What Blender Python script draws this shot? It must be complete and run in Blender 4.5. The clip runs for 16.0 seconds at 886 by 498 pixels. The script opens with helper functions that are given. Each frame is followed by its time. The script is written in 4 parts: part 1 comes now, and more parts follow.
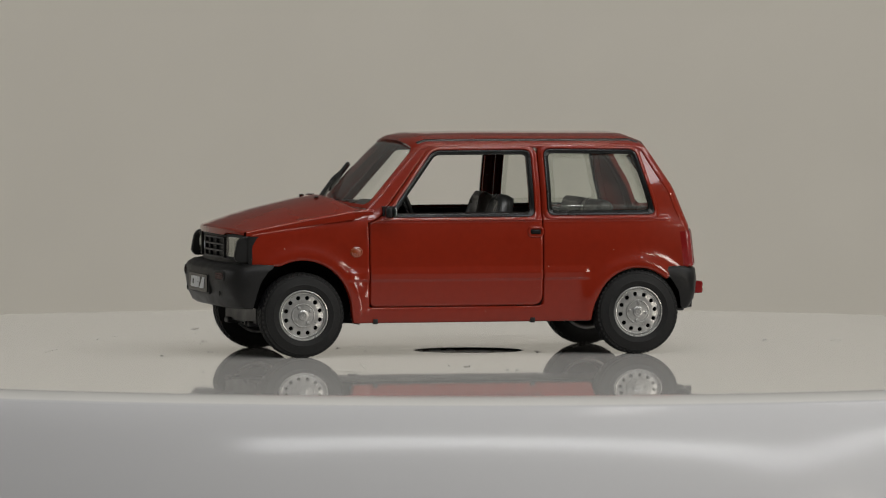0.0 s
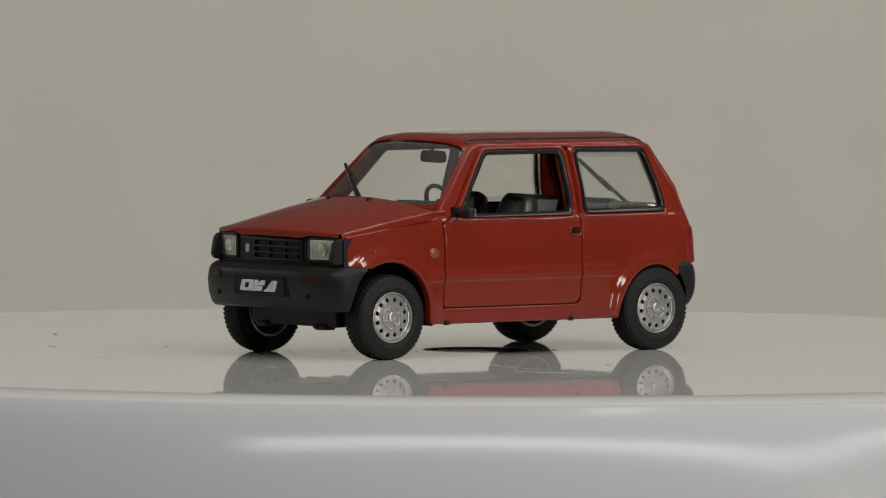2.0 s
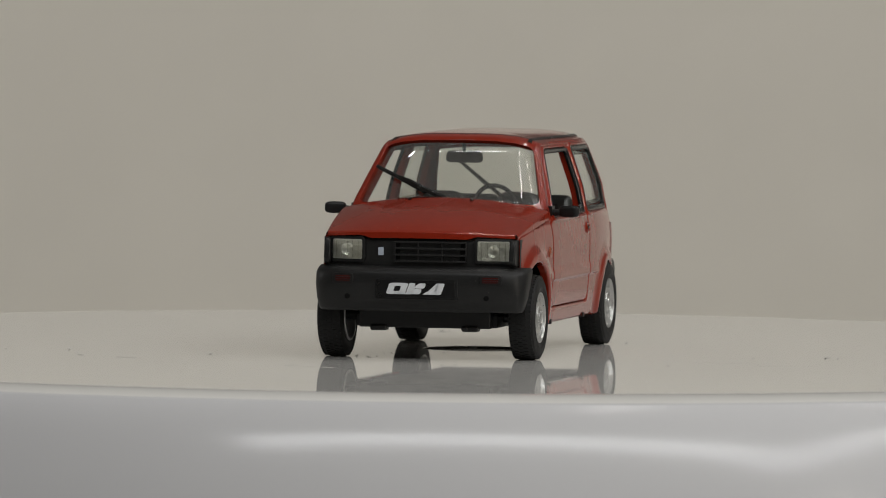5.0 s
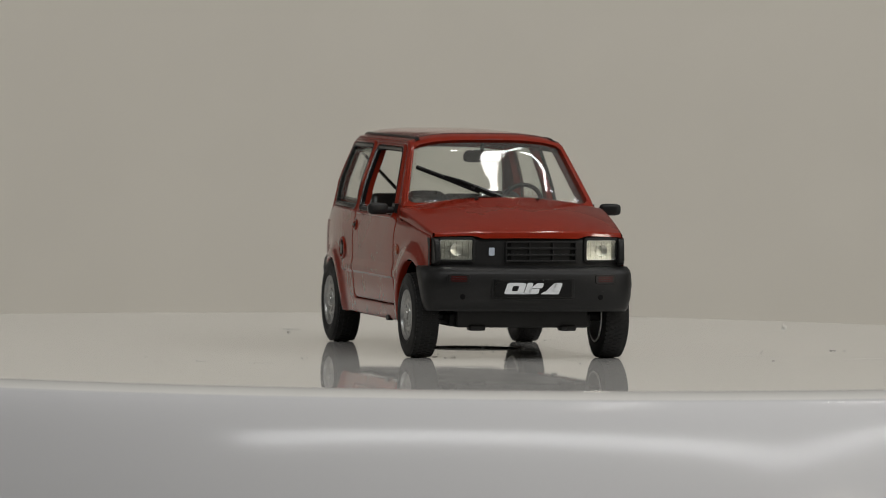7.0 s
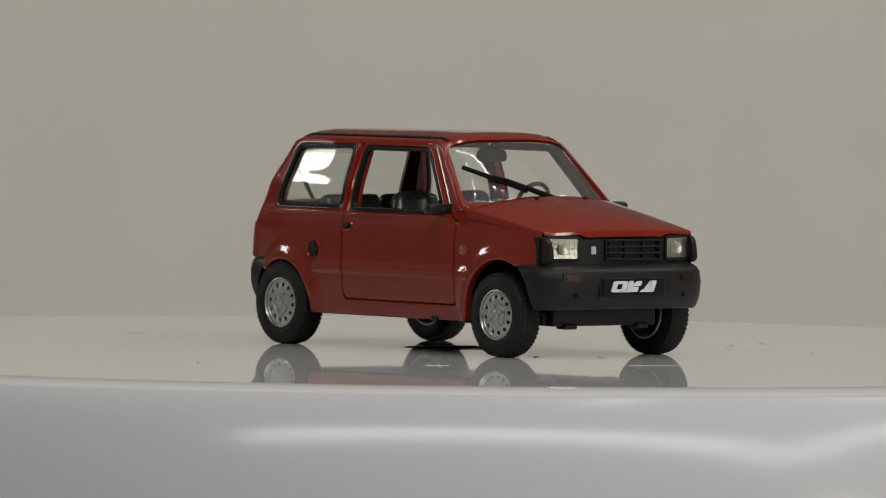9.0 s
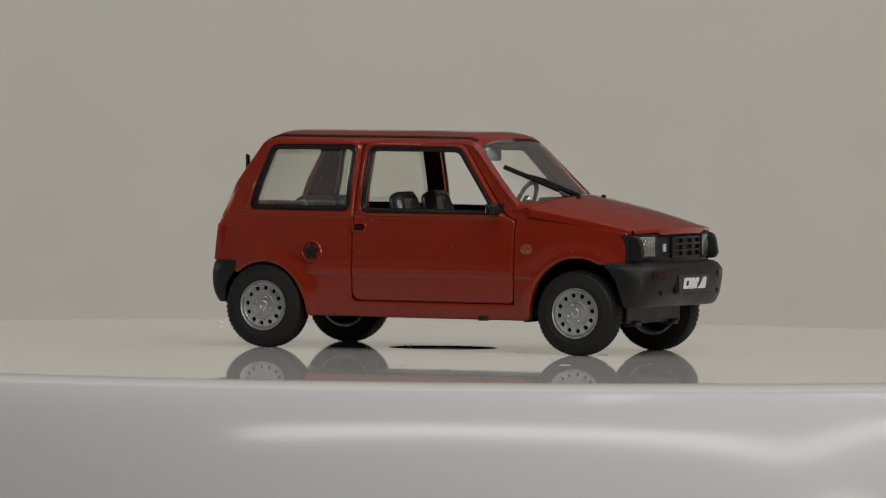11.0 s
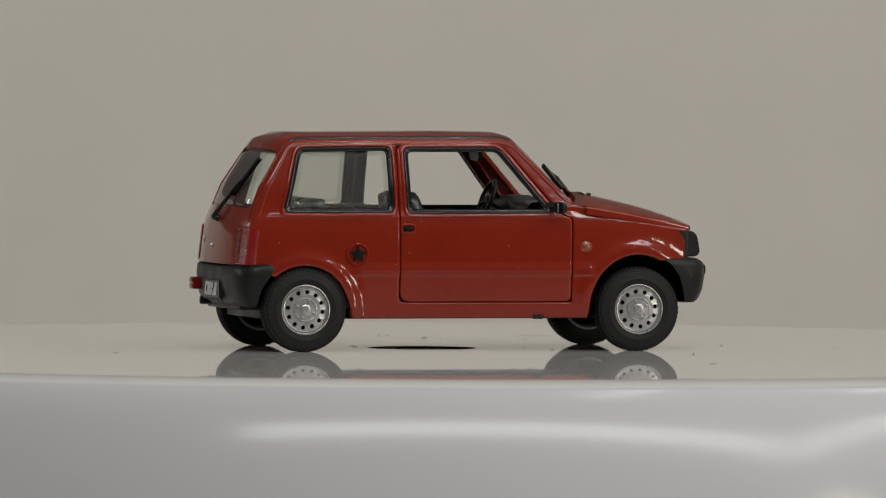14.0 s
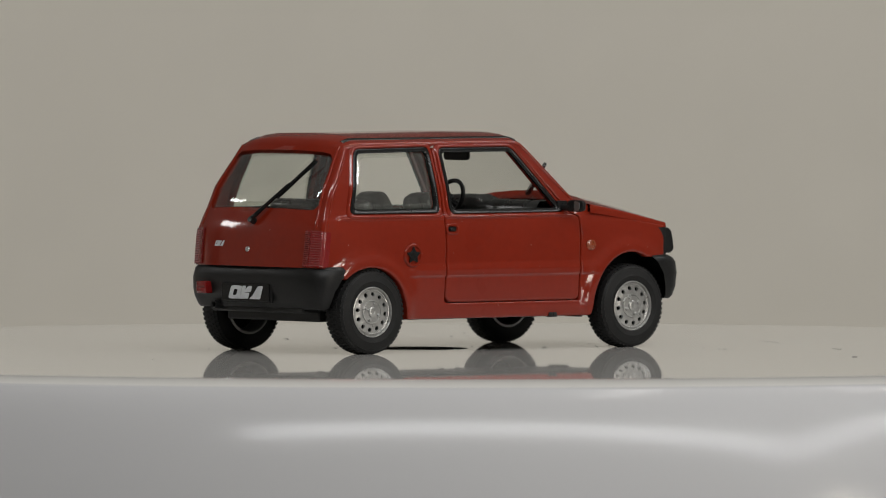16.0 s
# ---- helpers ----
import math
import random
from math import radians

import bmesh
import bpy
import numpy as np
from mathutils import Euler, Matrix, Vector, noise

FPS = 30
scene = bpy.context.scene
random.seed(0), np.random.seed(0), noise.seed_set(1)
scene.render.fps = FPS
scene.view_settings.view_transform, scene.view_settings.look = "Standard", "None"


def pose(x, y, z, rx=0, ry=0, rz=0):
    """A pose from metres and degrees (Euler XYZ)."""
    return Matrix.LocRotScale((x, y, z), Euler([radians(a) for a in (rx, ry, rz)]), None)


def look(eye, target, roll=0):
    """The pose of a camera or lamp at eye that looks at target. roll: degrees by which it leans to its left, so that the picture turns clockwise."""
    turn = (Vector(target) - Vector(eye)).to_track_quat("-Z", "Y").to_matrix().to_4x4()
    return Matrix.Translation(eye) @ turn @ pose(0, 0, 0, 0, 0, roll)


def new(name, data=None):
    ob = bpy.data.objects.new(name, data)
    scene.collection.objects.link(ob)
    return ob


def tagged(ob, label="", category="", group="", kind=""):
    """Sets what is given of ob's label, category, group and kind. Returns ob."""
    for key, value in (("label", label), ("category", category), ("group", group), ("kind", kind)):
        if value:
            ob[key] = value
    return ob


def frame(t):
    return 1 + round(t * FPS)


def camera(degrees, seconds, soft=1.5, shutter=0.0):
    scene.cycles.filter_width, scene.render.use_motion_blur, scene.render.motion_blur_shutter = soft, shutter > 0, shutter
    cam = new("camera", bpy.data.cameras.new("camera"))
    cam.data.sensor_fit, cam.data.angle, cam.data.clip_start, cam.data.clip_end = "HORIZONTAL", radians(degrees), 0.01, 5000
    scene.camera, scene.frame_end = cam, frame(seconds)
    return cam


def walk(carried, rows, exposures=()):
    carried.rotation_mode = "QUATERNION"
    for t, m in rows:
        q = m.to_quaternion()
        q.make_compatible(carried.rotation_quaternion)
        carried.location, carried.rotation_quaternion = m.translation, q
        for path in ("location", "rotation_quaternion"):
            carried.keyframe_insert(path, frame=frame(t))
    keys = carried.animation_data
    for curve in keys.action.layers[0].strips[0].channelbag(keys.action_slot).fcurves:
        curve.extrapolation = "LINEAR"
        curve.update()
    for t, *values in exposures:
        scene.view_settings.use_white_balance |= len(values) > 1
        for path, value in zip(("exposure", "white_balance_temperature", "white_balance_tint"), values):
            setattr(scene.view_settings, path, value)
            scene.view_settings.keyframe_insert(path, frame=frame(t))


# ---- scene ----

# The camera stands still; the disc with the model car turns under it.
cam = camera(4.703, 16.0, soft=1.0)
CAM = (Matrix.Translation((0, -1.6, 0.06979)) @ Euler((0, 0, 0.0002)).to_matrix().to_4x4()
       @ Euler((-0.034346, 0, 0)).to_matrix().to_4x4() @ Euler((0, -0.003058, 0)).to_matrix().to_4x4() @ pose(0, 0, 0, 90, 0, 0))
EXPOSURE = 0.0
cam.data.dof.use_dof, cam.data.dof.focus_distance, cam.data.dof.aperture_fstop = True, 1.57, 85
walk(cam, [(0, CAM), (16, CAM)], exposures=[(0, EXPOSURE), (16, EXPOSURE)])


def heading(t):
    return 194.516 + 12.8267 * t - 0.931 * math.sin(2 * math.pi * t / 25)


def disc_pose(t):
    """The disc's pose: it turns, and its top leans a little on its axis."""
    return pose(0, 0, 0, 0, 0, heading(t)) @ pose(0, 0, 0, -0.497) @ pose(0, 0, 0, 0, 0.2525)


# ---- light ----
world = bpy.data.worlds.new("world")
scene.world = world
world.use_nodes = True
world.node_tree.nodes["Background"].inputs["Color"].default_value = (1, 0.95, 0.88, 1)
world.node_tree.nodes["Background"].inputs["Strength"].default_value = 0.02


def area(name, m, w, h, watts, colour):
    l = bpy.data.lights.new(name, "AREA")
    l.shape, l.size, l.size_y, l.energy, l.color = "RECTANGLE", w, h, watts, colour
    ob = new(name, l)
    ob.matrix_basis = m
    return ob


WARM = (1, 0.97, 0.93)
area("ceiling_strip_light", look((0.38, -1.60, 1.665), (0.38, -0.45, 0)), 2.5, 0.2, 22.9, (0.985, 0.99, 0.985))
area("wall_strip_light", look((1.655, -0.45, 1.50), (0.6, -0.45, 0.2)), 2.6, 0.2, 14.0, (0.985, 0.99, 0.985))
area("tube_light", look((0.40, 0.15, 1.70), (0.40, 0.15, 0)), 0.045, 1.3, 3.1, WARM)
area("cross_tube_light", look((0.2, 0.25, 1.70), (0.2, 0.1, 0)), 1.8, 0.018, 4.6, WARM)
area("lamp_light", look((1.53, -1.29, 0.72), (0, 0, 0)), 0.12, 0.12, 1.3, (1, 0.90, 0.76))
area("desk_lamp_light", look((1.58, -1.20, 0.28), (0, 0, 0)), 0.22, 0.40, 3.8, (1, 0.93, 0.82)).data.shape = "ELLIPSE"
area("left_window_light", look((-1.75, 0.70, 0.62), (0, 0, 0)), 0.30, 0.16, 2.0, (1, 0.99, 0.97))


# ---- materials ----
def node(nt, kind, **inputs):
    n = nt.nodes.new(kind)
    for k, v in inputs.items():
        n.inputs[k.replace("_", " ")].default_value = v
    return n


def material(name, colour, rough=0.5, metal=0.0, coat=0.0, spec=0.5, vary=0.1, scale=200.0, fine=2500.0, bump=0.0, emit=None):
    """A painted or moulded surface: colour varied at two scales, worn gloss and fine relief."""
    m = bpy.data.materials.new(name)
    m.use_nodes = True
    nt = m.node_tree
    b = nt.nodes["Principled BSDF"]
    b.inputs["Base Color"].default_value = (*colour, 1)
    b.inputs["Roughness"].default_value = rough
    b.inputs["Metallic"].default_value = metal
    b.inputs["Coat Weight"].default_value = coat
    b.inputs["Coat Roughness"].default_value = 0.085
    b.inputs["Coat IOR"].default_value = 1.45
    b.inputs["Specular IOR Level"].default_value = spec
    if emit:
        b.inputs["Emission Color"].default_value = (*emit[0], 1)
        b.inputs["Emission Strength"].default_value = emit[1]
    tc = nt.nodes.new("ShaderNodeTexCoord")
    if vary:
        n1 = node(nt, "ShaderNodeTexNoise", Scale=scale, Detail=5.0)
        n2 = node(nt, "ShaderNodeTexNoise", Scale=fine, Detail=3.0)
        for n in (n1, n2):
            nt.links.new(tc.outputs["Object"], n.inputs["Vector"])
        mx = node(nt, "ShaderNodeMath")
        mx.operation = "ADD"
        nt.links.new(n1.outputs["Fac"], mx.inputs[0])
        nt.links.new(n2.outputs["Fac"], mx.inputs[1])
        mr = node(nt, "ShaderNodeMapRange", From_Min=0.6, From_Max=1.4, To_Min=1 - vary, To_Max=1 + vary)
        nt.links.new(mx.outputs[0], mr.inputs["Value"])
        cm = node(nt, "ShaderNodeVectorMath")
        cm.operation = "MULTIPLY"
        cm.inputs[0].default_value = colour
        nt.links.new(mr.outputs["Result"], cm.inputs[1])
        nt.links.new(cm.outputs["Vector"], b.inputs["Base Color"])
        rr = node(nt, "ShaderNodeMapRange", From_Min=0.3, From_Max=0.7, To_Min=rough * 0.8, To_Max=min(1, rough * 1.25))
        nt.links.new(n1.outputs["Fac"], rr.inputs["Value"])
        nt.links.new(rr.outputs["Result"], b.inputs["Roughness"])
        if bump:
            bp = node(nt, "ShaderNodeBump", Strength=bump, Distance=0.0001)
            nt.links.new(n2.outputs["Fac"], bp.inputs["Height"])
            nt.links.new(bp.outputs["Normal"], b.inputs["Normal"])
    return m


def orange_peel(m, scale, height):
    """Adds the slow waviness of thick enamel to a material's gloss."""
    nt = m.node_tree
    b = nt.nodes["Principled BSDF"]
    n = node(nt, "ShaderNodeTexNoise", Scale=scale, Detail=2.0)
    nt.links.new(nt.nodes["Texture Coordinate"].outputs["Object"], n.inputs["Vector"])
    p = node(nt, "ShaderNodeBump", Strength=1.0, Distance=height)
    nt.links.new(n.outputs["Fac"], p.inputs["Height"])
    for k in ("Normal", "Coat Normal"):
        nt.links.new(p.outputs["Normal"], b.inputs[k])
    return m


def clear(name, tint, gloss_rough=0.02, ior=1.5, wave=0.0, haze=0.0):
    """Thin clear plastic: see-through, with gloss by Fresnel."""
    m = bpy.data.materials.new(name)
    m.use_nodes = True
    nt = m.node_tree
    nt.nodes.remove(nt.nodes["Principled BSDF"])
    t = node(nt, "ShaderNodeBsdfTransparent", Color=(*tint, 1))
    g = node(nt, "ShaderNodeBsdfGlossy", Roughness=gloss_rough)
    w = node(nt, "ShaderNodeLayerWeight", Blend=0.5)
    if wave:
        tc = nt.nodes.new("ShaderNodeTexCoord")
        ripple = node(nt, "ShaderNodeTexNoise", Scale=260.0, Detail=3.0, Roughness=0.6)
        nt.links.new(tc.outputs["Object"], ripple.inputs["Vector"])
        bp = node(nt, "ShaderNodeBump", Strength=1.0, Distance=wave)
        nt.links.new(ripple.outputs["Fac"], bp.inputs["Height"])
        nt.links.new(bp.outputs["Normal"], g.inputs["Normal"])
    p = node(nt, "ShaderNodeMath")
    p.operation, p.inputs[1].default_value = "POWER", 4.5
    nt.links.new(w.outputs["Facing"], p.inputs[0])
    f = node(nt, "ShaderNodeMapRange", To_Min=((ior - 1) / (ior + 1)) ** 2 * 2, To_Max=1.0)
    nt.links.new(p.outputs[0], f.inputs["Value"])
    mx = nt.nodes.new("ShaderNodeMixShader")
    nt.links.new(f.outputs[0], mx.inputs[0])
    nt.links.new(t.outputs[0], mx.inputs[1])
    nt.links.new(g.outputs[0], mx.inputs[2])
    if haze:
        d = node(nt, "ShaderNodeBsdfDiffuse", Color=(0.7, 0.7, 0.66, 1))
        veil = nt.nodes.new("ShaderNodeMixShader")
        veil.inputs[0].default_value = haze
        nt.links.new(mx.outputs[0], veil.inputs[1])
        nt.links.new(d.outputs[0], veil.inputs[2])
        mx = veil
    nt.links.new(mx.outputs[0], nt.nodes["Material Output"].inputs["Surface"])
    return m


RED = orange_peel(material("red_enamel", (0.202, 0.0165, 0.0062), 0.3, coat=1.0, spec=0.02, vary=0.08, scale=60, fine=900), 850, 0.000017)


def specks(m, scale, size, colour):
    """Scatters tiny pale dust specks over a material."""
    nt = m.node_tree
    b = nt.nodes["Principled BSDF"]
    v = node(nt, "ShaderNodeTexVoronoi", Scale=scale)
    nt.links.new(nt.nodes["Texture Coordinate"].outputs["Object"], v.inputs["Vector"])
    near = node(nt, "ShaderNodeMath")
    near.operation, near.inputs[1].default_value = "LESS_THAN", size
    nt.links.new(v.outputs["Distance"], near.inputs[0])
    sep = nt.nodes.new("ShaderNodeSeparateColor")
    nt.links.new(v.outputs["Color"], sep.inputs[0])
    some = node(nt, "ShaderNodeMath")
    some.operation, some.inputs[1].default_value = "GREATER_THAN", 0.55
    nt.links.new(sep.outputs[0], some.inputs[0])
    both = node(nt, "ShaderNodeMath")
    both.operation = "MULTIPLY"
    nt.links.new(near.outputs[0], both.inputs[0])
    nt.links.new(some.outputs[0], both.inputs[1])
    mix = nt.nodes.new("ShaderNodeMix")
    mix.data_type = "RGBA"
    old = b.inputs["Base Color"].links[0].from_socket
    nt.links.new(both.outputs[0], mix.inputs[0])
    nt.links.new(old, mix.inputs[6])
    mix.inputs[7].default_value = (*colour, 1)
    nt.links.new(mix.outputs[2], b.inputs["Base Color"])
    return m


specks(RED, 520, 0.032, (0.5, 0.36, 0.3))
BLACK = material("black_moulded_plastic", (0.012, 0.012, 0.012), 0.40, spec=0.22, vary=0.25, scale=300, fine=4000, bump=0.25)
RUBBER = material("black_rubber", (0.011, 0.011, 0.011), 0.6, spec=0.25, vary=0.3, scale=250, fine=3000, bump=0.3)
TRIM = material("black_window_rubber", (0.009, 0.009, 0.009), 0.22, spec=0.3, vary=0.2, scale=300, fine=3000, bump=0.25)
specks(BLACK, 700, 0.035, (0.10, 0.095, 0.085))
specks(RUBBER, 700, 0.04, (0.10, 0.095, 0.085))
SILVER = material("silver_paint", (0.44, 0.44, 0.43), 0.32, metal=0.75, vary=0.15, scale=500, fine=3500, bump=0.15)
# near-black of the arch liners; elsewhere it paints in shade inside holes and slots
DARK = material("liner_black_recess_shade", (0.004, 0.004, 0.004), 0.8, spec=0.1, vary=0.2)
CHASSIS = material("black_chassis", (0.014, 0.014, 0.014), 0.4, spec=0.3, vary=0.2, bump=0.2)
SEAT = material("dark_grey_seat_plastic", (0.035, 0.036, 0.035), 0.3, vary=0.2, scale=300, fine=2500, bump=0.2)
GLASS = clear("clear_plastic_glazing", (0.93, 0.95, 0.92), 0.02, wave=0.000012, haze=0.06)
LENS = clear("headlight_lens", (0.97, 0.97, 0.94), 0.08, 1.6)
CHROME = material("reflector", (0.78, 0.79, 0.78), 0.33, metal=1.0, vary=0.1, scale=800, fine=4000, bump=0.3)
RIB = material("pale_red_ribs", (0.22, 0.035, 0.03), 0.25, coat=0.5, vary=0.2, scale=900)
REDLENS = material("red_lens", (0.20, 0.007, 0.007), 0.22, coat=0.5, vary=0.15, scale=500, fine=3000, bump=0.2)
ORANGE = material("orange_lamp", (0.24, 0.045, 0.012), 0.25, coat=0.6, vary=0.2, scale=900)
WHITE_PRINT = material("white_print", (0.62, 0.64, 0.66), 0.35, vary=0.08, scale=900)
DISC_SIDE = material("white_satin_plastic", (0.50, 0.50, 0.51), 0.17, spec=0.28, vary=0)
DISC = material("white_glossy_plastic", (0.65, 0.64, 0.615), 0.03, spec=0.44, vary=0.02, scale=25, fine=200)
WALL = material("beige_wall_paint", (0.725, 0.69, 0.615), 0.75, vary=0.03, scale=2.0, fine=40)
CEIL = material("white_ceiling_paint", (0.72, 0.715, 0.70), 0.8, vary=0.03, scale=2.0, fine=40)
DARKWALL = material("dark_brown_wall_paint", (0.05, 0.045, 0.04), 0.7, vary=0.05, scale=2.0, fine=40)
SIDEWALL = material("grey_beige_wall_paint", (0.50, 0.47, 0.42), 0.7, vary=0.05, scale=2.0, fine=40)
# dark tone of the added upper wall, set to darken reflections in bonnet and roof
UPPERWALL = material("upper_wall_reflection_dark", (0.13, 0.125, 0.115), 0.7, vary=0.05, scale=2.0, fine=40)
EASTWALL = material("grey_brown_wall_paint", (0.26, 0.245, 0.22), 0.7, vary=0.05, scale=2.0, fine=40)
FLOOR = material("grey_floor", (0.12, 0.115, 0.11), 0.5, vary=0.1, scale=3.0, fine=60)
TABLE = material("white_table_laminate", (0.6, 0.59, 0.57), 0.3, vary=0.05, scale=8.0, fine=90)

MM = 0.001


# ---- building helpers (shapes in millimetres) ----
def part(name, bm, mat, parent=None, label="", sharp=38, bevel=0.0, seg=2, m=None):
    """Links a bmesh, drawn in millimetres, as one mesh object under a thing or part."""
    bmesh.ops.remove_doubles(bm, verts=bm.verts, dist=0.003)
    bmesh.ops.recalc_face_normals(bm, faces=bm.faces)
    bmesh.ops.scale(bm, vec=(MM, MM, MM), verts=bm.verts)
    me = bpy.data.meshes.new(name)
    bm.to_mesh(me)
    bm.free()
    for p in me.polygons:
        p.use_smooth = True
    me.set_sharp_from_angle(angle=radians(sharp))
    me.materials.append(mat)
    ob = new(name, me)
    if parent:
        ob.parent = parent
    if m is not None:
        ob.matrix_basis = m
    if bevel:
        b = ob.modifiers.new("bevel", "BEVEL")
        b.width, b.segments, b.limit_method, b.angle_limit = bevel * MM, seg, "ANGLE", radians(35)
    if label:
        tagged(ob, label)
    return ob


def box(bm, x0, x1, y0, y1, z0, z1, turn=None):
    g = bmesh.ops.create_cube(bm, size=1)["verts"]
    bmesh.ops.scale(bm, vec=(x1 - x0, y1 - y0, z1 - z0), verts=g)
    if turn is not None:
        bmesh.ops.transform(bm, matrix=turn, verts=g)
    bmesh.ops.translate(bm, vec=((x0 + x1) / 2, (y0 + y1) / 2, (z0 + z1) / 2), verts=g)
    return g


def rounded(points, r, n=4):
    """A closed outline with rounded corners."""
    out, k = [], len(points)
    for i in range(k):
        p, a, b = (Vector(points[j % k]) for j in (i, i - 1, i + 1))
        ri = r[i] if isinstance(r, (list, tuple)) else r
        da, db = (a - p), (b - p)
        ra, rb = min(ri, da.length * 0.45), min(ri, db.length * 0.45)
        if ri <= 0:
            out.append(tuple(p))
            continue
        s, e = p + da.normalized() * ra, p + db.normalized() * rb
        for j in range(n + 1):
            t = j / n
            out.append(tuple((1 - t) ** 2 * s + 2 * t * (1 - t) * p + t * t * e))
    return out


def grown(points, d):
    """The outline moved out by d (in for negative d); the points run counter-clockwise."""
    out, k = [], len(points)
    area2 = sum(points[i][0] * points[(i + 1) % k][1] - points[(i + 1) % k][0] * points[i][1] for i in range(k))
    s = 1 if area2 > 0 else -1
    for i in range(k):
        p, a, b = Vector(points[i]), Vector(points[i - 1]), Vector(points[(i + 1) % k])
        e1, e2 = (p - a), (b - p)
        n1, n2 = Vector((e1.y, -e1.x)), Vector((e2.y, -e2.x))
        n1 = n1.normalized() if n1.length > 1e-9 else n2.normalized()
        n2 = n2.normalized() if n2.length > 1e-9 else n1
        n = (n1 + n2)
        n = n.normalized() if n.length > 1e-6 else n1
        out.append(tuple(p + n * (s * d / max(0.5, n.dot(n1)))))
    return out


def filled(points, group=5, k=12):
    """A rounded outline (group points to a corner) with k more points on each straight edge."""
    out = []
    for i, p in enumerate(points):
        out.append(p)
        if i % group == group - 1:
            q = points[(i + 1) % len(points)]
            out += [(p[0] + (q[0] - p[0]) * j / (k + 1), p[1] + (q[1] - p[1]) * j / (k + 1)) for j in range(1, k + 1)]
    return out


def sheet(outline, holes, place, depth, back, sx=1.6, sz=1.2, extra_z=(), lip=0.0, plain=None):
    """A panel filled between an outline and holes in a plane, cut into a net, bent by place(x, z), with turned-in edges."""
    bm = bmesh.new()
    for loop in (outline, *holes):
        vs = [bm.verts.new((x, 0, z)) for x, z in loop]
        for i in range(len(vs)):
            bm.edges.new((vs[i - 1], vs[i]))
    bmesh.ops.triangle_fill(bm, edges=bm.edges[:], use_beauty=True, use_dissolve=False)
    xs, zs = [p[0] for p in outline], [p[1] for p in outline]
    cuts = [((x, 0, 0), (1, 0, 0)) for x in np.arange(min(xs) + sx / 2, max(xs), sx)]
    cuts += [((0, 0, z), (0, 0, 1)) for z in [*np.arange(min(zs) + sz / 2, max(zs), sz), *extra_z]]
    for co, no in cuts:
        bmesh.ops.bisect_plane(bm, geom=bm.verts[:] + bm.edges[:] + bm.faces[:], dist=1e-4, plane_co=co, plane_no=no)
    rim = [e for e in bm.edges if len(e.link_faces) == 1]
    if lip:
        # a quarter-round edge: rings run outwards in the sheet's plane and back
        rim = [e for e in rim if not (plain and plain(*((e.verts[0].co + e.verts[1].co) / 2).xz))]
        out = {}
        for e in rim:
            d = e.verts[1].co - e.verts[0].co
            nrm = Vector((d.z, 0, -d.x))
            if nrm.length < 1e-9:
                continue
            nrm.normalize()
            if nrm.dot((e.verts[0].co + e.verts[1].co) / 2 - e.link_faces[0].calc_center_median()) < 0:
                nrm = -nrm
            for v in e.verts:
                out[v] = out.get(v, Vector()) + nrm
        flat = {v: (v.co.x, v.co.z) for v in bm.verts}
        for v in bm.verts:
            v.co = place(v.co.x, v.co.z)
        prev = {v: v for v in out}
        for k in range(1, 5):
            a = math.pi / 2 * k / 4
            ring = {}
            for v, nrm in out.items():
                nrm = nrm.normalized() if nrm.length > 1e-6 else nrm
                x, z = flat[v][0] + nrm.x * lip * math.sin(a), flat[v][1] + nrm.z * lip * math.sin(a)
                ring[v] = bm.verts.new(place(x, z) + Vector(back) * lip * (1 - math.cos(a)))
            for e in rim:
                va, vb = e.verts
                if va in ring and vb in ring:
                    bm.faces.new((prev[va], prev[vb], ring[vb], ring[va]))
            prev = ring
        last = {v: bm.verts.new(prev[v].co + Vector(back) * depth) for v in out}
        for e in rim:
            va, vb = e.verts
            if va in last and vb in last:
                bm.faces.new((prev[va], prev[vb], last[vb], last[va]))
        return bm
    for v in bm.verts:
        v.co = place(v.co.x, v.co.z)
    if depth:
        g = bmesh.ops.extrude_edge_only(bm, edges=rim)["geom"]
        for v in g:
            if isinstance(v, bmesh.types.BMVert):
                v.co += Vector(back) * depth
    return bm


def net(bm, f, us, vs, skip=None):
    """A grid of quads over f(u, v); skip(u, v) at a cell's middle leaves it open."""
    rows = [[bm.verts.new(f(u, v)) for v in vs] for u in us]
    for i in range(len(us) - 1):
        for j in range(len(vs) - 1):
            if skip and skip((us[i] + us[i + 1]) / 2, (vs[j] + vs[j + 1]) / 2):
                continue
            bm.faces.new((rows[i][j], rows[i + 1][j], rows[i + 1][j + 1], rows[i][j + 1]))


def turned(bm, profile, n=48, axis="z", centre=(0, 0, 0), close=False):
    """A turned form: profile of (radius, height) about an axis."""
    rows = []
    for r, h in profile:
        row = []
        for i in range(n):
            a = 2 * math.pi * i / n
            c, s = r * math.cos(a), r * math.sin(a)
            co = (c, s, h) if axis == "z" else (c, h, s) if axis == "y" else (h, c, s)
            row.append(bm.verts.new(Vector(co) + Vector(centre)))
        rows.append(row)
    for a, b in zip(rows, rows[1:]):
        for i in range(n):
            bm.faces.new((a[i - 1], a[i], b[i], b[i - 1]))
    if close:
        bm.faces.new(rows[0])
        bm.faces.new(rows[-1])


def rod(bm, a, b, r, n=8, r2=None):
    a, b = Vector(a), Vector(b)
    q = (b - a).to_track_quat("Z", "Y").to_matrix().to_4x4()
    g = bmesh.ops.create_cone(bm, cap_ends=True, segments=n, radius1=r, radius2=r if r2 is None else r2, depth=(b - a).length)["verts"]
    bmesh.ops.transform(bm, matrix=Matrix.Translation((a + b) / 2) @ q, verts=g)


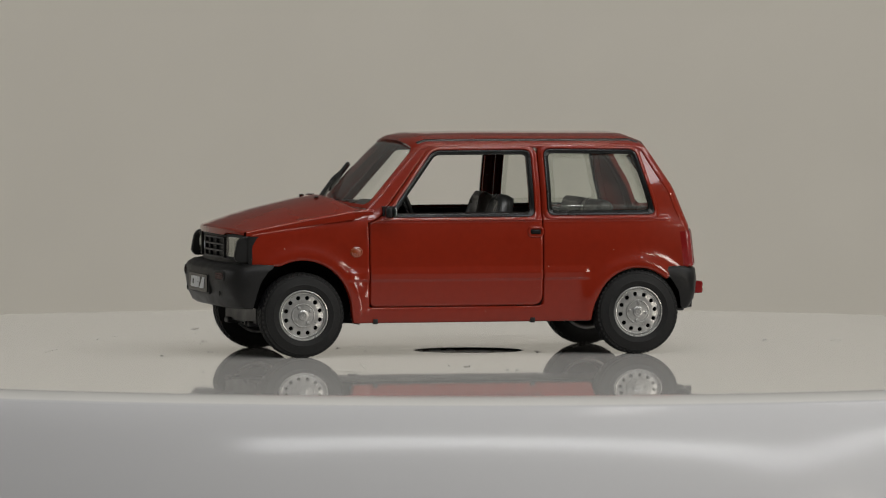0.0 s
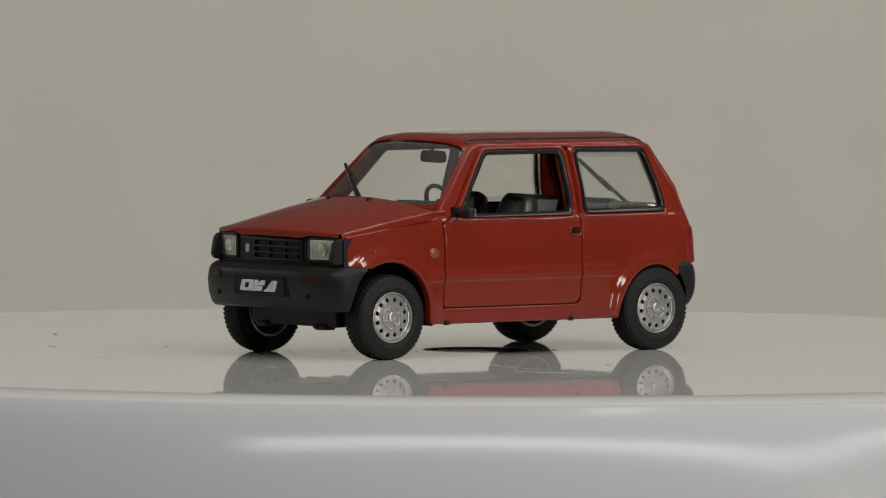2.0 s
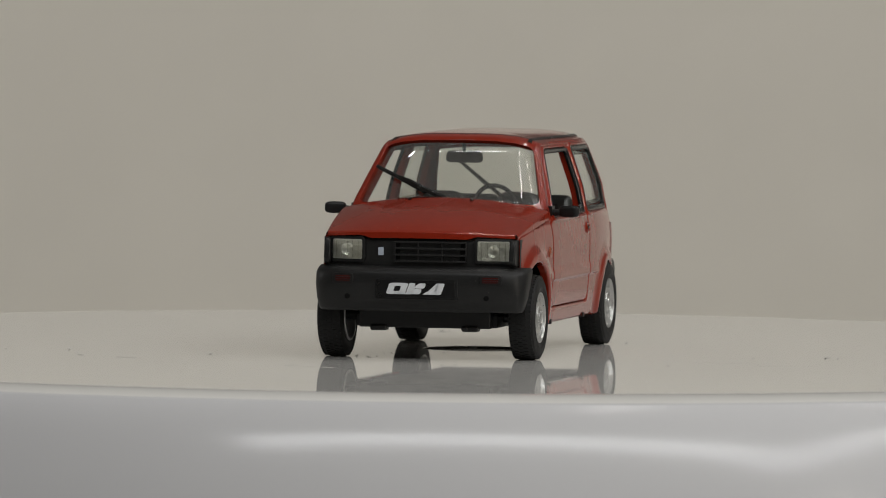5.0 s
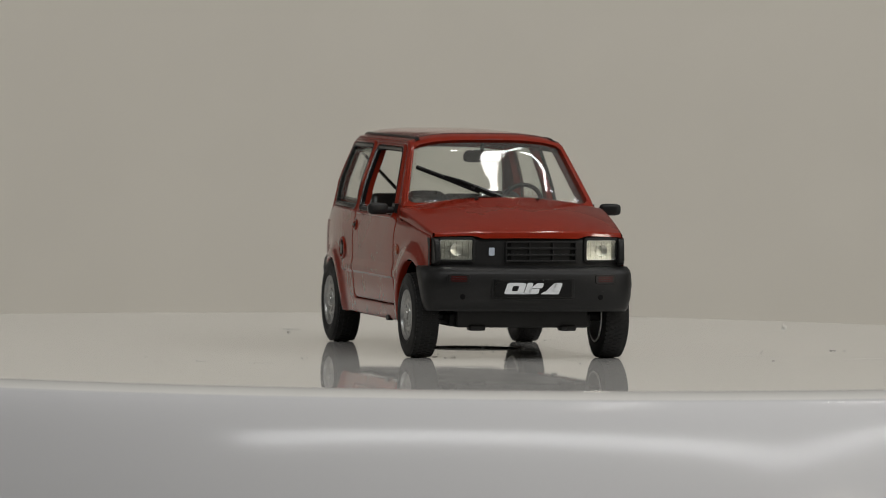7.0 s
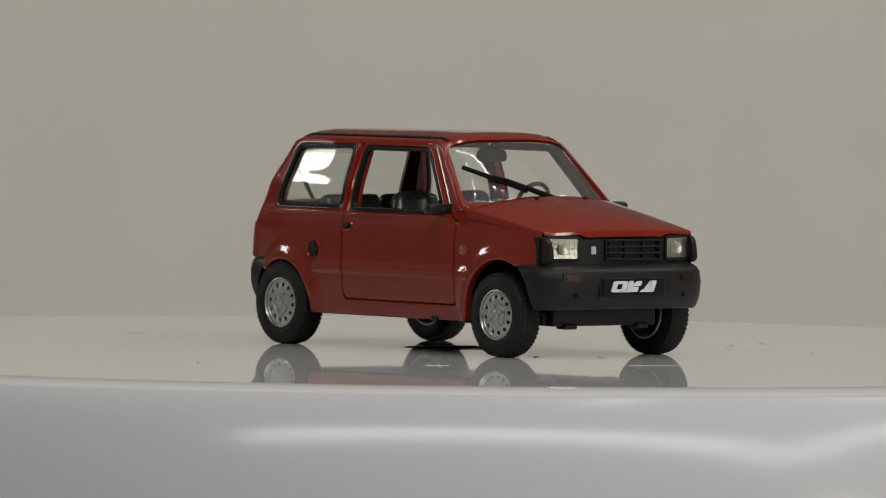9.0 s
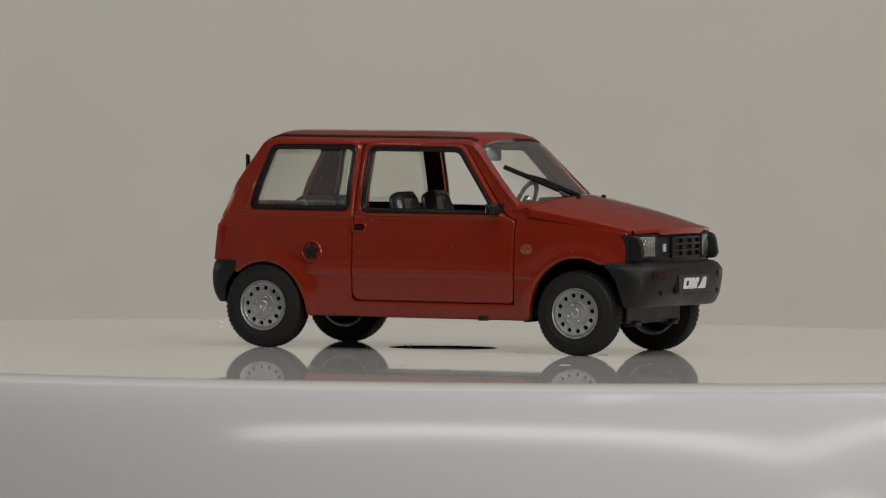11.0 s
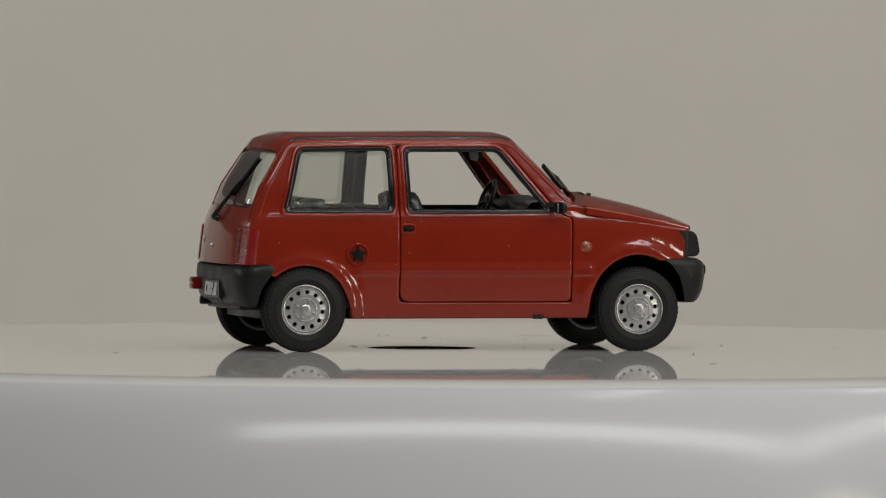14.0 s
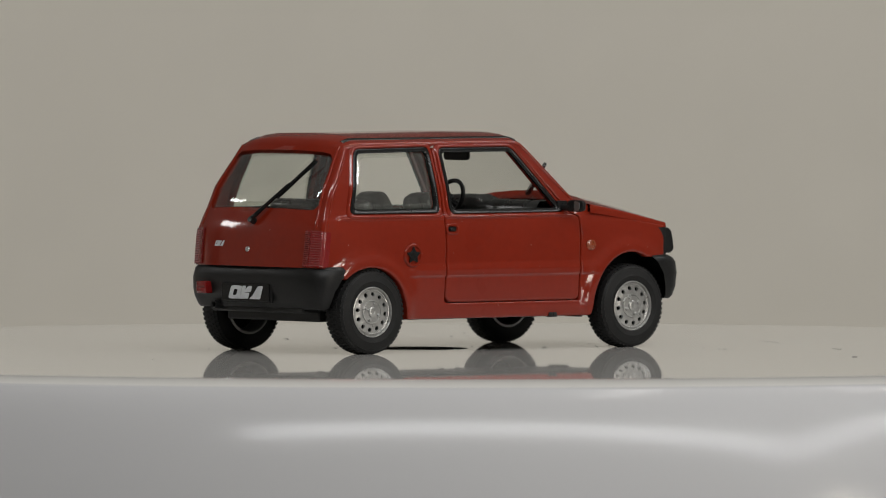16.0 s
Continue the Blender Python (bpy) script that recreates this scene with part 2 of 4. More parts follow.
def slab(bm, outline, f, d):
    """An outline of (u, v) put in space by f(u, v, lift), d thick."""
    lo = [bm.verts.new(f(u, v, 0)) for u, v in outline]
    hi = [bm.verts.new(f(u, v, d)) for u, v in outline]
    bm.faces.new(hi)
    bm.faces.new(lo[::-1])
    for i in range(len(lo)):
        bm.faces.new((lo[i - 1], lo[i], hi[i], hi[i - 1]))


def thing(name, label, category, group="", kind=""):
    return tagged(new(name), label, category, group, kind)


# ---- the room ----
def room():
    def wall(name, x0, x1, y0, y1, z0, z1, mat, label):
        bm = bmesh.new()
        box(bm, x0 * 1000, x1 * 1000, y0 * 1000, y1 * 1000, z0 * 1000, z1 * 1000)
        tagged(part(name, bm, mat), label, "wall" if "wall" in name else name, kind="structure")
    wall("wall_north", -2.2, 2.2, 0.9, 1.0, -0.78, 0.13, WALL, "plain beige-grey painted wall behind the turntable")
    # added above the seen wall and out of view, only to darken reflections
    wall("wall_north_upper", -2.2, 2.2, 0.93, 1.0, 0.13, 1.75, UPPERWALL, "added unseen dark upper wall that keeps reflections on the car dark")
    wall("wall_south", -2.2, 2.2, -2.0, -1.9, -0.78, 1.75, DARKWALL, "plain dark brown painted wall")
    wall("wall_east", 1.75, 1.85, -2.0, 1.0, -0.78, 1.75, EASTWALL, "plain grey-brown painted side wall")
    wall("wall_west", -2.3, -2.2, -2.0, 1.0, -0.78, 1.75, SIDEWALL, "plain grey-beige painted side wall")
    wall("floor", -2.3, 2.3, -2.0, 1.0, -0.88, -0.78, FLOOR, "plain grey floor")
    wall("ceiling", -2.3, 2.3, -2.0, 1.0, 1.75, 1.85, CEIL, "plain white painted ceiling")
    table = thing("table", "plain pale laminate table under the turntable", "table")
    bm = bmesh.new()
    box(bm, -500, 500, -300, 400, -70, -45)
    part("tabletop", bm, TABLE, table, bevel=2)
    for x in (-460, 460):
        for y in (-260, 360):
            bm = bmesh.new()
            box(bm, x - 20, x + 20, y - 20, y + 20, -780, -70)
            part("leg", bm, TABLE, table, bevel=2)


room()


# ---- the turning disc ----
HOLE, HOLE_R = (-2.40, 4.49), 8.15


def turntable():
    t = thing("turntable", "glossy white plastic turntable disc with rounded rim", "turntable")
    bm = bmesh.new()
    n = 192
    turned(bm, [(121.5, 0), (122.3, -0.012), (123.0, -0.045), (123.8, -0.105), (124.5, -0.18), (125.3, -0.285), (126.0, -0.40), (126.7, -0.53), (127.3, -0.66), (127.9, -0.80), (128.4, -0.95), (128.4, -1.3)], n)
    inner = [bm.verts.new((HOLE[0] + HOLE_R * math.cos(2 * math.pi * i / n), HOLE[1] + HOLE_R * math.sin(2 * math.pi * i / n), 0)) for i in range(n)]
    low = [bm.verts.new(v.co - Vector((0, 0, 1.6))) for v in inner]
    bm.verts.ensure_lookup_table()
    for i in range(n):
        bm.faces.new((bm.verts[(i - 1) % n], bm.verts[i], inner[i], inner[i - 1]))
        bm.faces.new((inner[i - 1], inner[i], low[i], low[i - 1]))
    bm.faces.new(low)
    part("top_plate", bm, DISC, t, sharp=12)
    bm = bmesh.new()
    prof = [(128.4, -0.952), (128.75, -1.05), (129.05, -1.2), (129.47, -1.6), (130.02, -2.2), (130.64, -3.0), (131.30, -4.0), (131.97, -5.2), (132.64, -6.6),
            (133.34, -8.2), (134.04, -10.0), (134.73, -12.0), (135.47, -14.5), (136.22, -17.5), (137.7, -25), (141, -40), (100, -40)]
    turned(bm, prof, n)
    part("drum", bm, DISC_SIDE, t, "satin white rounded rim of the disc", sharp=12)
    bm = bmesh.new()
    turned(bm, [(0.01, -0.35), (7.6, -0.35), (8.05, -0.2), (8.12, -0.05), (8.1, -1.4)], 64, centre=(HOLE[0], HOLE[1], 0))
    part("centre_socket", bm, material("dark_socket", (0.05, 0.048, 0.042), 0.25), t, "black socket in the middle of the disc")
    base = thing("pedestal", "round black plastic pedestal under the disc", "pedestal")
    bm = bmesh.new()
    turned(bm, [(0.01, -41.4), (97, -41.4), (100, -42.2), (101, -45), (0.01, -45)], 96)
    part("base_plate", bm, BLACK, base)
    bm = bmesh.new()
    turned(bm, [(11, -39.0), (12, -39.4), (12, -41.4)], 32)
    part("spindle", bm, SILVER, base)
    return t


TURNTABLE = turntable()

# ---- the model car: x forward, y to its left, z up, from the ground between the axles ----
AXLE, HUB, TYRE = 25.35, 6.2, 6.25
SECTION_Z = [4.0, 5.2, 7.0, 8.0, 9.2, 10.95, 13.4, 16.0, 18.5, 19.8, 20.6, 21.4, 26.0, 30.0, 31.5]
SECTION_Y = [14.9, 15.2, 15.42, 15.54, 15.66, 15.78, 15.86, 15.93, 15.75, 15.4, 15.0, 14.7, 13.1, 11.7, 11.2]
# the moulding along the flank: a strip that faces up over a flat band
MOULD_Z = [10.95, 11.2, 11.35, 12.2, 12.35, 13.05, 13.25]
MOULD_Y = [0.0, 0.10, 0.22, 0.24, 0.20, 0.03, 0.0]


def smooth(a, b, x):
    t = min(1, max(0, (x - a) / (b - a)))
    return t * t * (3 - 2 * t)


def flank(x, z):
    """Half the car's width at (x, z)."""
    y = float(np.mean(np.interp([z - 1, z - 0.5, z, z + 0.5, z + 1], SECTION_Z, SECTION_Y)))
    if 10.9 < z < 13.3:
        y += float(np.interp(z, MOULD_Z, MOULD_Y)) * smooth(18.6, 17.9, x) * smooth(-18.2, -17.2, x)
    if x > 10:
        y -= 1.35 * ((x - 10) / 23.4) ** 1.8
    if x < -16:
        y -= 1.35 * ((-x - 16) / 17.5) ** 1.8
    y += 0.8 * smooth(2, -18, x) * smooth(19.5, 25, z)
    for ax, r, q in ((AXLE, 8.0, 0.95), (-AXLE, 6.8, 1.0)):
        d = math.hypot(x - ax, (z - HUB) * q)
        if z > 4.5:
            y += 0.42 * smooth(r + 3.0, r + 0.1, d) + 0.2 * smooth(r + 1.8, r + 0.5, d)
    if -30.5 < x < 15.2:
        y += 0.2 * math.exp(-((z - 19.85) / 0.28) ** 2)
    return y


def side(s):
    return lambda x, z: Vector((x, s * flank(x, z), z))


# the line where the flank turns into screen, roof and tailgate
RAIL = [(15.6, 21.7), (8.05, 29.75), (7.0, 30.65), (5.5, 31.1), (-25.3, 31.0), (-27.4, 30.4), (-31.4, 24.2), (-33.65, 18.3), (-34.25, 12.7)]
RAIL_FINE = []
for (xa, za), (xb, zb), k in zip(RAIL, RAIL[1:], (7, 1, 1, 18, 1, 4, 4, 4)):
    RAIL_FINE += [(xa + (xb - xa) * i / k, za + (zb - za) * i / k) for i in range(k)]
RAIL_FINE.append(RAIL[-1])
CORNER = [0.55 + 0.4 * smooth(26, 31, i) for i in range(len(RAIL_FINE))]
RAIL_IN = [grown(RAIL_FINE + [(0, 8)], -c)[i] for i, c in enumerate(CORNER)]
RAIL_IN[0] = (RAIL_FINE[0][0] - 0.6, RAIL_FINE[0][1] - 0.3)
RAIL_IN[-1] = (RAIL_FINE[-1][0] + CORNER[-1], 12.7)


def rail_edge(i, s):
    x, z = RAIL_FINE[i]
    return Vector((x, s * (flank(*RAIL_IN[i]) - CORNER[i]), z))


def shell(i, n):
    """The skin across the car between the two rails: i along the rail, n from -1 to 1 across."""
    i0 = min(int(i), len(RAIL_FINE) - 2)
    f = i - i0
    e = rail_edge(i0, 1).lerp(rail_edge(i0 + 1, 1), f)
    a, b = RAIL_FINE[i0], RAIL_FINE[i0 + 1]
    bulge = float(np.interp(i, [0, 6, 9, 14, 27, 29, 40], [2.6, 1.7, 1.15, 1.3, 1.2, 1.3, 1.9]))
    nx, nz = (float(np.interp(i, [0, 7, 9, 27, 29, 40], v)) for v in ([1, 0.7, 0.12, -0.12, -0.9, -1], [0.16, 0.7, 1, 1, 0.4, 0.05]))
    flat = float(np.interp(i, [0, 3, 8, 28, 31, 40], [2, 2.4, 4.2, 4.2, 3.2, 3.0]))
    k = bulge * (1 - abs(n) ** flat)
    return Vector((e.x + nx * k, e.y * n, e.z + nz * k))


DOOR = [(-11.0, 7.3), (15.15, 7.3), (15.3, 19.6), (13.6, 20.2), (5.45, 30.1), (-10.9, 30.1)]
DOOR_WIN = [(-9.4, 20.75), (11.7, 20.75), (4.6, 29.6), (-9.4, 29.6)]
QUARTER_WIN = [(-27.9, 20.9), (-12.2, 20.9), (-12.2, 29.75), (-25.5, 29.55)]


def arch(cx, r_top, r_back, a0, a1, k=14):
    out = []
    for i in range(k + 1):
        a = radians(a0 + (a1 - a0) * i / k)
        r = r_top + (r_back - r_top) * max(0, -math.sin(a) * 1.0 + 0.35) / 0.5 * (0.6 if math.sin(a) < 0.35 else 0)
        out.append((cx + r * math.cos(a), HUB + r * math.sin(a)))
    return out


def flank_outline():
    pts = [(32.6, 13.6), (32.7, 17.85), (24, 19.15), (16.6, 20.25), (16.0, 20.7)]
    pts += RAIL_IN
    pts += [(-31.9, 12.6)]
    pts += arch(-AXLE, 6.75, 7.7, 132, -8)
    pts += [(-17.3, 5.2), (17.4, 5.2), (17.6, 6.0)]
    pts += [(AXLE + 7.7 * math.cos(radians(a)), HUB + 8.3 * math.sin(radians(a))) for a in range(176, 57, -7)]
    return pts


def hood(n, v):
    """v 0 at the screen, 1 at the front edge."""
    if v <= 0:
        p = shell(0, n)
        return Vector((p.x, p.y * 1.005, p.z - 0.12))
    xe = 16.4 + (33.5 - 16.4) * v
    x = xe + (2.4 - 0.5 * v) * (1 - abs(n) ** 2.2)
    zs = 21.05 - 2.55 * v + 0.12 * math.sin(math.pi * v) + 0.6 * (1 - v) * smooth(0, 0.04, v)
    w = flank(xe, 18.8) - 0.35
    crown = (0.6 * (1 - v) + 1.2) * (1 - 0.7 * v ** 5)
    return Vector((x, w * n, zs + crown * (1 - abs(n) ** 2.2)))


def model_car():
    car = thing("model_car", "small red die-cast hatchback model with black bumpers on the white disc", "model car")
    # body shell
    body = bmesh.new()
    creases = (10.95, 11.1, 11.2, 11.35, 11.5, 12.05, 12.2, 12.35, 12.5, 12.9, 13.05, 13.25, 13.4, 19.4, 19.6, 19.75, 19.95, 20.1, 20.3)

    def on_rail(x, z):
        p = Vector((x, z))
        for a, b in zip(RAIL_IN, RAIL_IN[1:]):
            a, b = Vector(a), Vector(b)
            t = max(0, min(1, (p - a).dot(b - a) / max(1e-9, (b - a).length_squared)))
            if (a + (b - a) * t - p).length < 0.03:
                return True
        return False
    for s in (1, -1):
        door_hole = rounded(grown(DOOR, 0.37), [1.2, 0.5, 0.4, 0.8, 0.8, 0.5])
        bm = sheet(flank_outline(), [door_hole, rounded(grown(QUARTER_WIN, 0.3), 1.0)], side(s), 0.9, (0, -s, 0),
                   sx=0.55, sz=0.5, extra_z=creases, lip=0.3, plain=on_rail)
        me = bpy.data.meshes.new("tmp")
        bm.to_mesh(me)
        bm.free()
        body.from_mesh(me)
        bpy.data.meshes.remove(me)
        # rounded corner from flank to skin
        def corner(i, t, s=s):
            i = int(i)
            a, b = side(s)(*RAIL_IN[i]), rail_edge(i, s)
            x, z = RAIL_FINE[i]
            m = Vector((x, a.y, z))
            return (1 - t) ** 2 * a + 2 * t * (1 - t) * m + t * t * b
        net(body, corner, list(range(len(RAIL_FINE))), [0, 0.2, 0.4, 0.6, 0.8, 1])
    ns = [-1, -0.982, -0.965, -0.95, -0.93, -0.9, -0.75, -0.5, -0.25, 0, 0.25, 0.5, 0.75, 0.9, 0.93, 0.95, 0.965, 0.982, 1]

    def opening(i, n):
        return (abs(n) < 0.982 and 0.35 < i < 7.5) or (abs(n) < 0.95 and 28.8 < i < 34.2)
    net(body, shell, [0, 0.2, 0.35, 1, 2, 3, 4, 5, 6, 7, 7.5, 7.75, 8, 8.4, *range(9, 28), 27.6, 28, 28.4, 28.8, 30, 31, 32, 33, 34.2, 34.6, 35.3, 36, 37, 38, 39, 40], ns, opening)
    # turned-in edges of the two screens' openings
    for i0, i1, w in ((0.35, 7.5, 0.982), (28.8, 34.2, 0.95)):
        ring = [(i0, n) for n in np.linspace(-w, w, 9)] + [(i, w) for i in np.linspace(i0, i1, 6)[1:]]
        ring += [(i1, n) for n in np.linspace(w, -w, 9)[1:]] + [(i, -w) for i in np.linspace(i1, i0, 6)[1:-1]]
        a = [body.verts.new(shell(i, n)) for i, n in ring]
        b = [body.verts.new(shell(i, n * 0.985) + Vector((-0.5 if i0 < 9 else 0.6, 0, -0.5))) for i, n in ring]
        for j in range(len(a)):
            body.faces.new((a[j - 1], a[j], b[j], b[j - 1]))
    # rounded corners of the two screens
    for i0, i1, w in ((0.35, 7.5, 0.982), (28.8, 34.2, 0.95)):
        for ic, di in ((i0, 1), (i1, -1)):
            for sn in (1, -1):
                arc = []
                for k in range(6):
                    a = math.pi / 2 * k / 5
                    arc.append((ic + di * 0.7 * (1 - math.sin(a)), sn * (w - 0.1 * (1 - math.cos(a)))))
                c = body.verts.new(shell(ic, sn * w))
                vs = [body.verts.new(shell(i, n)) for i, n in arc]
                for va, vb in zip(vs, vs[1:]):
                    body.faces.new((c, va, vb))
    part("body", body, RED, car, sharp=42)
    # bonnet
    bm = bmesh.new()
    hn = [-1, -0.985, -0.95, -0.85, -0.7, -0.5, -0.25, 0, 0.25, 0.5, 0.7, 0.85, 0.95, 0.985, 1]
    hv = [0, 0.03, 0.06, 0.1, 0.2, 0.35, 0.5, 0.65, 0.8, 0.9, 0.96, 0.985, 1]
    net(bm, hood, hn, hv)
    net(bm, lambda v, k: hood(1, v) + Vector((0, [0, 0.12, 0.24, 0.3, 0.34, -0.3][int(k)], [0, -0.03, -0.14, -0.32, -0.75 - 0.6 * (1 - v), -0.8 - 0.6 * (1 - v)][int(k)])), hv[2:], range(6))
    net(bm, lambda v, k: hood(-1, v) + Vector((0, -[0, 0.12, 0.24, 0.3, 0.34, -0.3][int(k)], [0, -0.03, -0.14, -0.32, -0.75 - 0.6 * (1 - v), -0.8 - 0.6 * (1 - v)][int(k)])), hv[2:], range(6))
    deep = [0, 0, 1, 1]
    hn2 = sorted({*hn, *(q * t for q in (-1, 1) for t in (0.5, 0.54, 0.58, 0.62))})
    net(bm, lambda n, k: hood(n, 1) + Vector(([0, 0.25, 0.3, -0.6][int(k)], 0, [0, -0.2, -0.6, -0.65][int(k)] - 0.45 * deep[int(k)] * smooth(0.62, 0.5, abs(n)))), hn2, [0, 1, 2, 3])
    part("bonnet", bm, RED, car, "red bonnet with rounded front lip", sharp=32)
    for s in (1, -1):
        bm = bmesh.new()
        y = flank(15.6, 20.4) - 0.1
        box(bm, 14.3, 17.75, min(s * (y - 1.6), s * y), max(s * (y - 1.6), s * y), 19.4, 21.62)
        for v in bm.verts:
            if v.co.z > 21 and v.co.x > 16:
                v.co.z -= 0.1
        part("cowl_corner", bm, RED, car, bevel=0.4, seg=3)
    # doors, windows
    for s in (1, -1):
        bm = sheet(rounded(grown(DOOR, -0.31), [1.2, 0.5, 0.4, 0.8, 0.8, 0.5]), [rounded(grown(DOOR_WIN, 0.2), 0.7)], side(s), 0.9, (0, -s, 0), sx=0.55, sz=0.5, extra_z=creases, lip=0.3)
        door = part("door", bm, RED, car, "red door with an open window", sharp=42)
        for win, holder, name in ((DOOR_WIN, door, "window_seal"), (QUARTER_WIN, car, "quarter_window_seal")):
            a, b = rounded(grown(win, 0.42), 1.0), rounded(grown(win, -0.26), 0.7)
            bm = bmesh.new()
            f = side(s)
            loops = []
            for loop, dy in ((a, -0.2), (a, 0.2), (grown(a, -0.08), 0.28), (grown(a, -0.22), 0.28), (grown(b, 0.16), 0.1), (grown(b, 0.08), 0.15), (b, 0.05), (b, -0.35)):
                loops.append([bm.verts.new(f(x, z) + Vector((0, s * dy, 0))) for x, z in filled(loop)])
            for la, lb in zip(loops, loops[1:]):
                for i in range(len(la)):
                    bm.faces.new((la[i - 1], la[i], lb[i], lb[i - 1]))
            part(name, bm, TRIM, holder, "black rubber window surround")
            bm = bmesh.new()
            loops = [[bm.verts.new(f(x, z) + Vector((0, s * h, 0))) for x, z in filled(rounded(grown(win, g), 1.2))] for g, h in ((1.12, -0.12), (1.0, 0.08), (0.86, 0.22), (0.7, 0.28), (0.54, 0.24), (0.42, -0.1))]
            for la, lb in zip(loops, loops[1:]):
                for i in range(len(la)):
                    bm.faces.new((la[i - 1], la[i], lb[i], lb[i - 1]))
            part("window_lip", bm, RED, holder, "raised red lip round the window", sharp=60)
        bm = sheet(rounded(grown(QUARTER_WIN, -0.3), 0.7), [], lambda x, z: side(s)(x, z) + Vector((0, -s * (0.40 + 0.16 * math.sin(math.pi * min(1, max(0, (z - 20.5) / 9.5))) * math.sin(math.pi * min(1, max(0, (x + 28.5) / 17)))), 0)), 0, None, 0.9, 0.8)
        pane = [rounded(grown(QUARTER_WIN, g), 0.7) for g in (-0.3, -0.75, -1.0)]
        loops = [[bm.verts.new(side(s)(x, z) + Vector((0, s * h, 0))) for x, z in filled(lp)] for lp, h in zip(pane, (-0.42, -0.1, -0.4))]
        for la, lb in zip(loops, loops[1:]):
            for i in range(len(la)):
                bm.faces.new((la[i - 1], la[i], lb[i], lb[i - 1]))
        part("quarter_window", bm, GLASS, car, "clear plastic side window")
    details(car)
    return car


def bumper(name, car, label, zs, starts, tips, half, sign, ex=3.5):
    """A wrap-round bumper: at each height a flattened half-oval from one wheel arch to the other."""
    bm = bmesh.new()
    k = 36

    def f(j, i):
        z, xs, xt, b = zs[int(j)], starts[int(j)], tips[int(j)], half[int(j)]
        a = math.pi * (i / k - 0.5)
        c, sn = abs(math.cos(a)) ** (2 / ex), abs(math.sin(a)) ** (2 / ex)
        return Vector((sign * (xs + (xt - xs) * c), b * math.copysign(sn, a), z))
    net(bm, f, list(range(len(zs))), list(range(k + 1)))
    return part(name, bm, BLACK, car, label, sharp=50)


def front_plane(y, z, lift):
    return Vector((33.25 + 1.95 * (1 - (min(abs(y), 14.3) / 14.3) ** 2.2) + lift, y, z))


def bumper_front(y, z, lift):
    return Vector((31.3 + 6.0 * (1 - (abs(y) / 15.7) ** 3.5) ** (1 / 3.5) + lift, y, z))


def word_shapes(bm, f, y0, z0, w, h, step):
    """Three slanted plain blocks where the plate's word stands; step gives the reading direction."""
    lean = 0.35 * h

    def block(u0, u1, v0=0.0, v1=1.0, taper=0.0):
        slab(bm, rounded([(y0 + step * (u0 * w + lean * v0), z0 + h * v0), (y0 + step * (u1 * w + lean * v0), z0 + h * v0),
                          (y0 + step * (u1 * w + lean * v1), z0 + h * v1), (y0 + step * ((u0 + taper) * w + lean * v1), z0 + h * v1)], 0.12 * h, 2), f, 0.06)
    ring = [[(y0 + step * (u * w + lean * v), z0 + h * v) for u, v in rounded([(a, b), (0.345 - a, b), (0.345 - a, 1 - b), (a, 1 - b)], q, 4)]
            for a, b, q in ((0.0, 0.0, 0.12), (0.115, 0.27, 0.06))]
    for lift in (0.0, 0.06):
        la, lb = ([bm.verts.new(f(u, v, lift)) for u, v in lp] for lp in ring)
        for i in range(len(la)):
            bm.faces.new((la[i - 1], la[i], lb[i], lb[i - 1]))
    block(0.2, 0.4, 0.0, 0.14)
    block(0.36, 0.47)
    block(0.44, 0.66, 0.52, 0.98, 0.10)
    block(0.44, 0.62, 0.02, 0.48)
    block(0.66, 1.0, 0.0, 0.26, 0.07)
    block(0.86, 1.0, 0.2, 1.0)
    block(0.74, 0.90, 0.24, 1.0, 0.11)



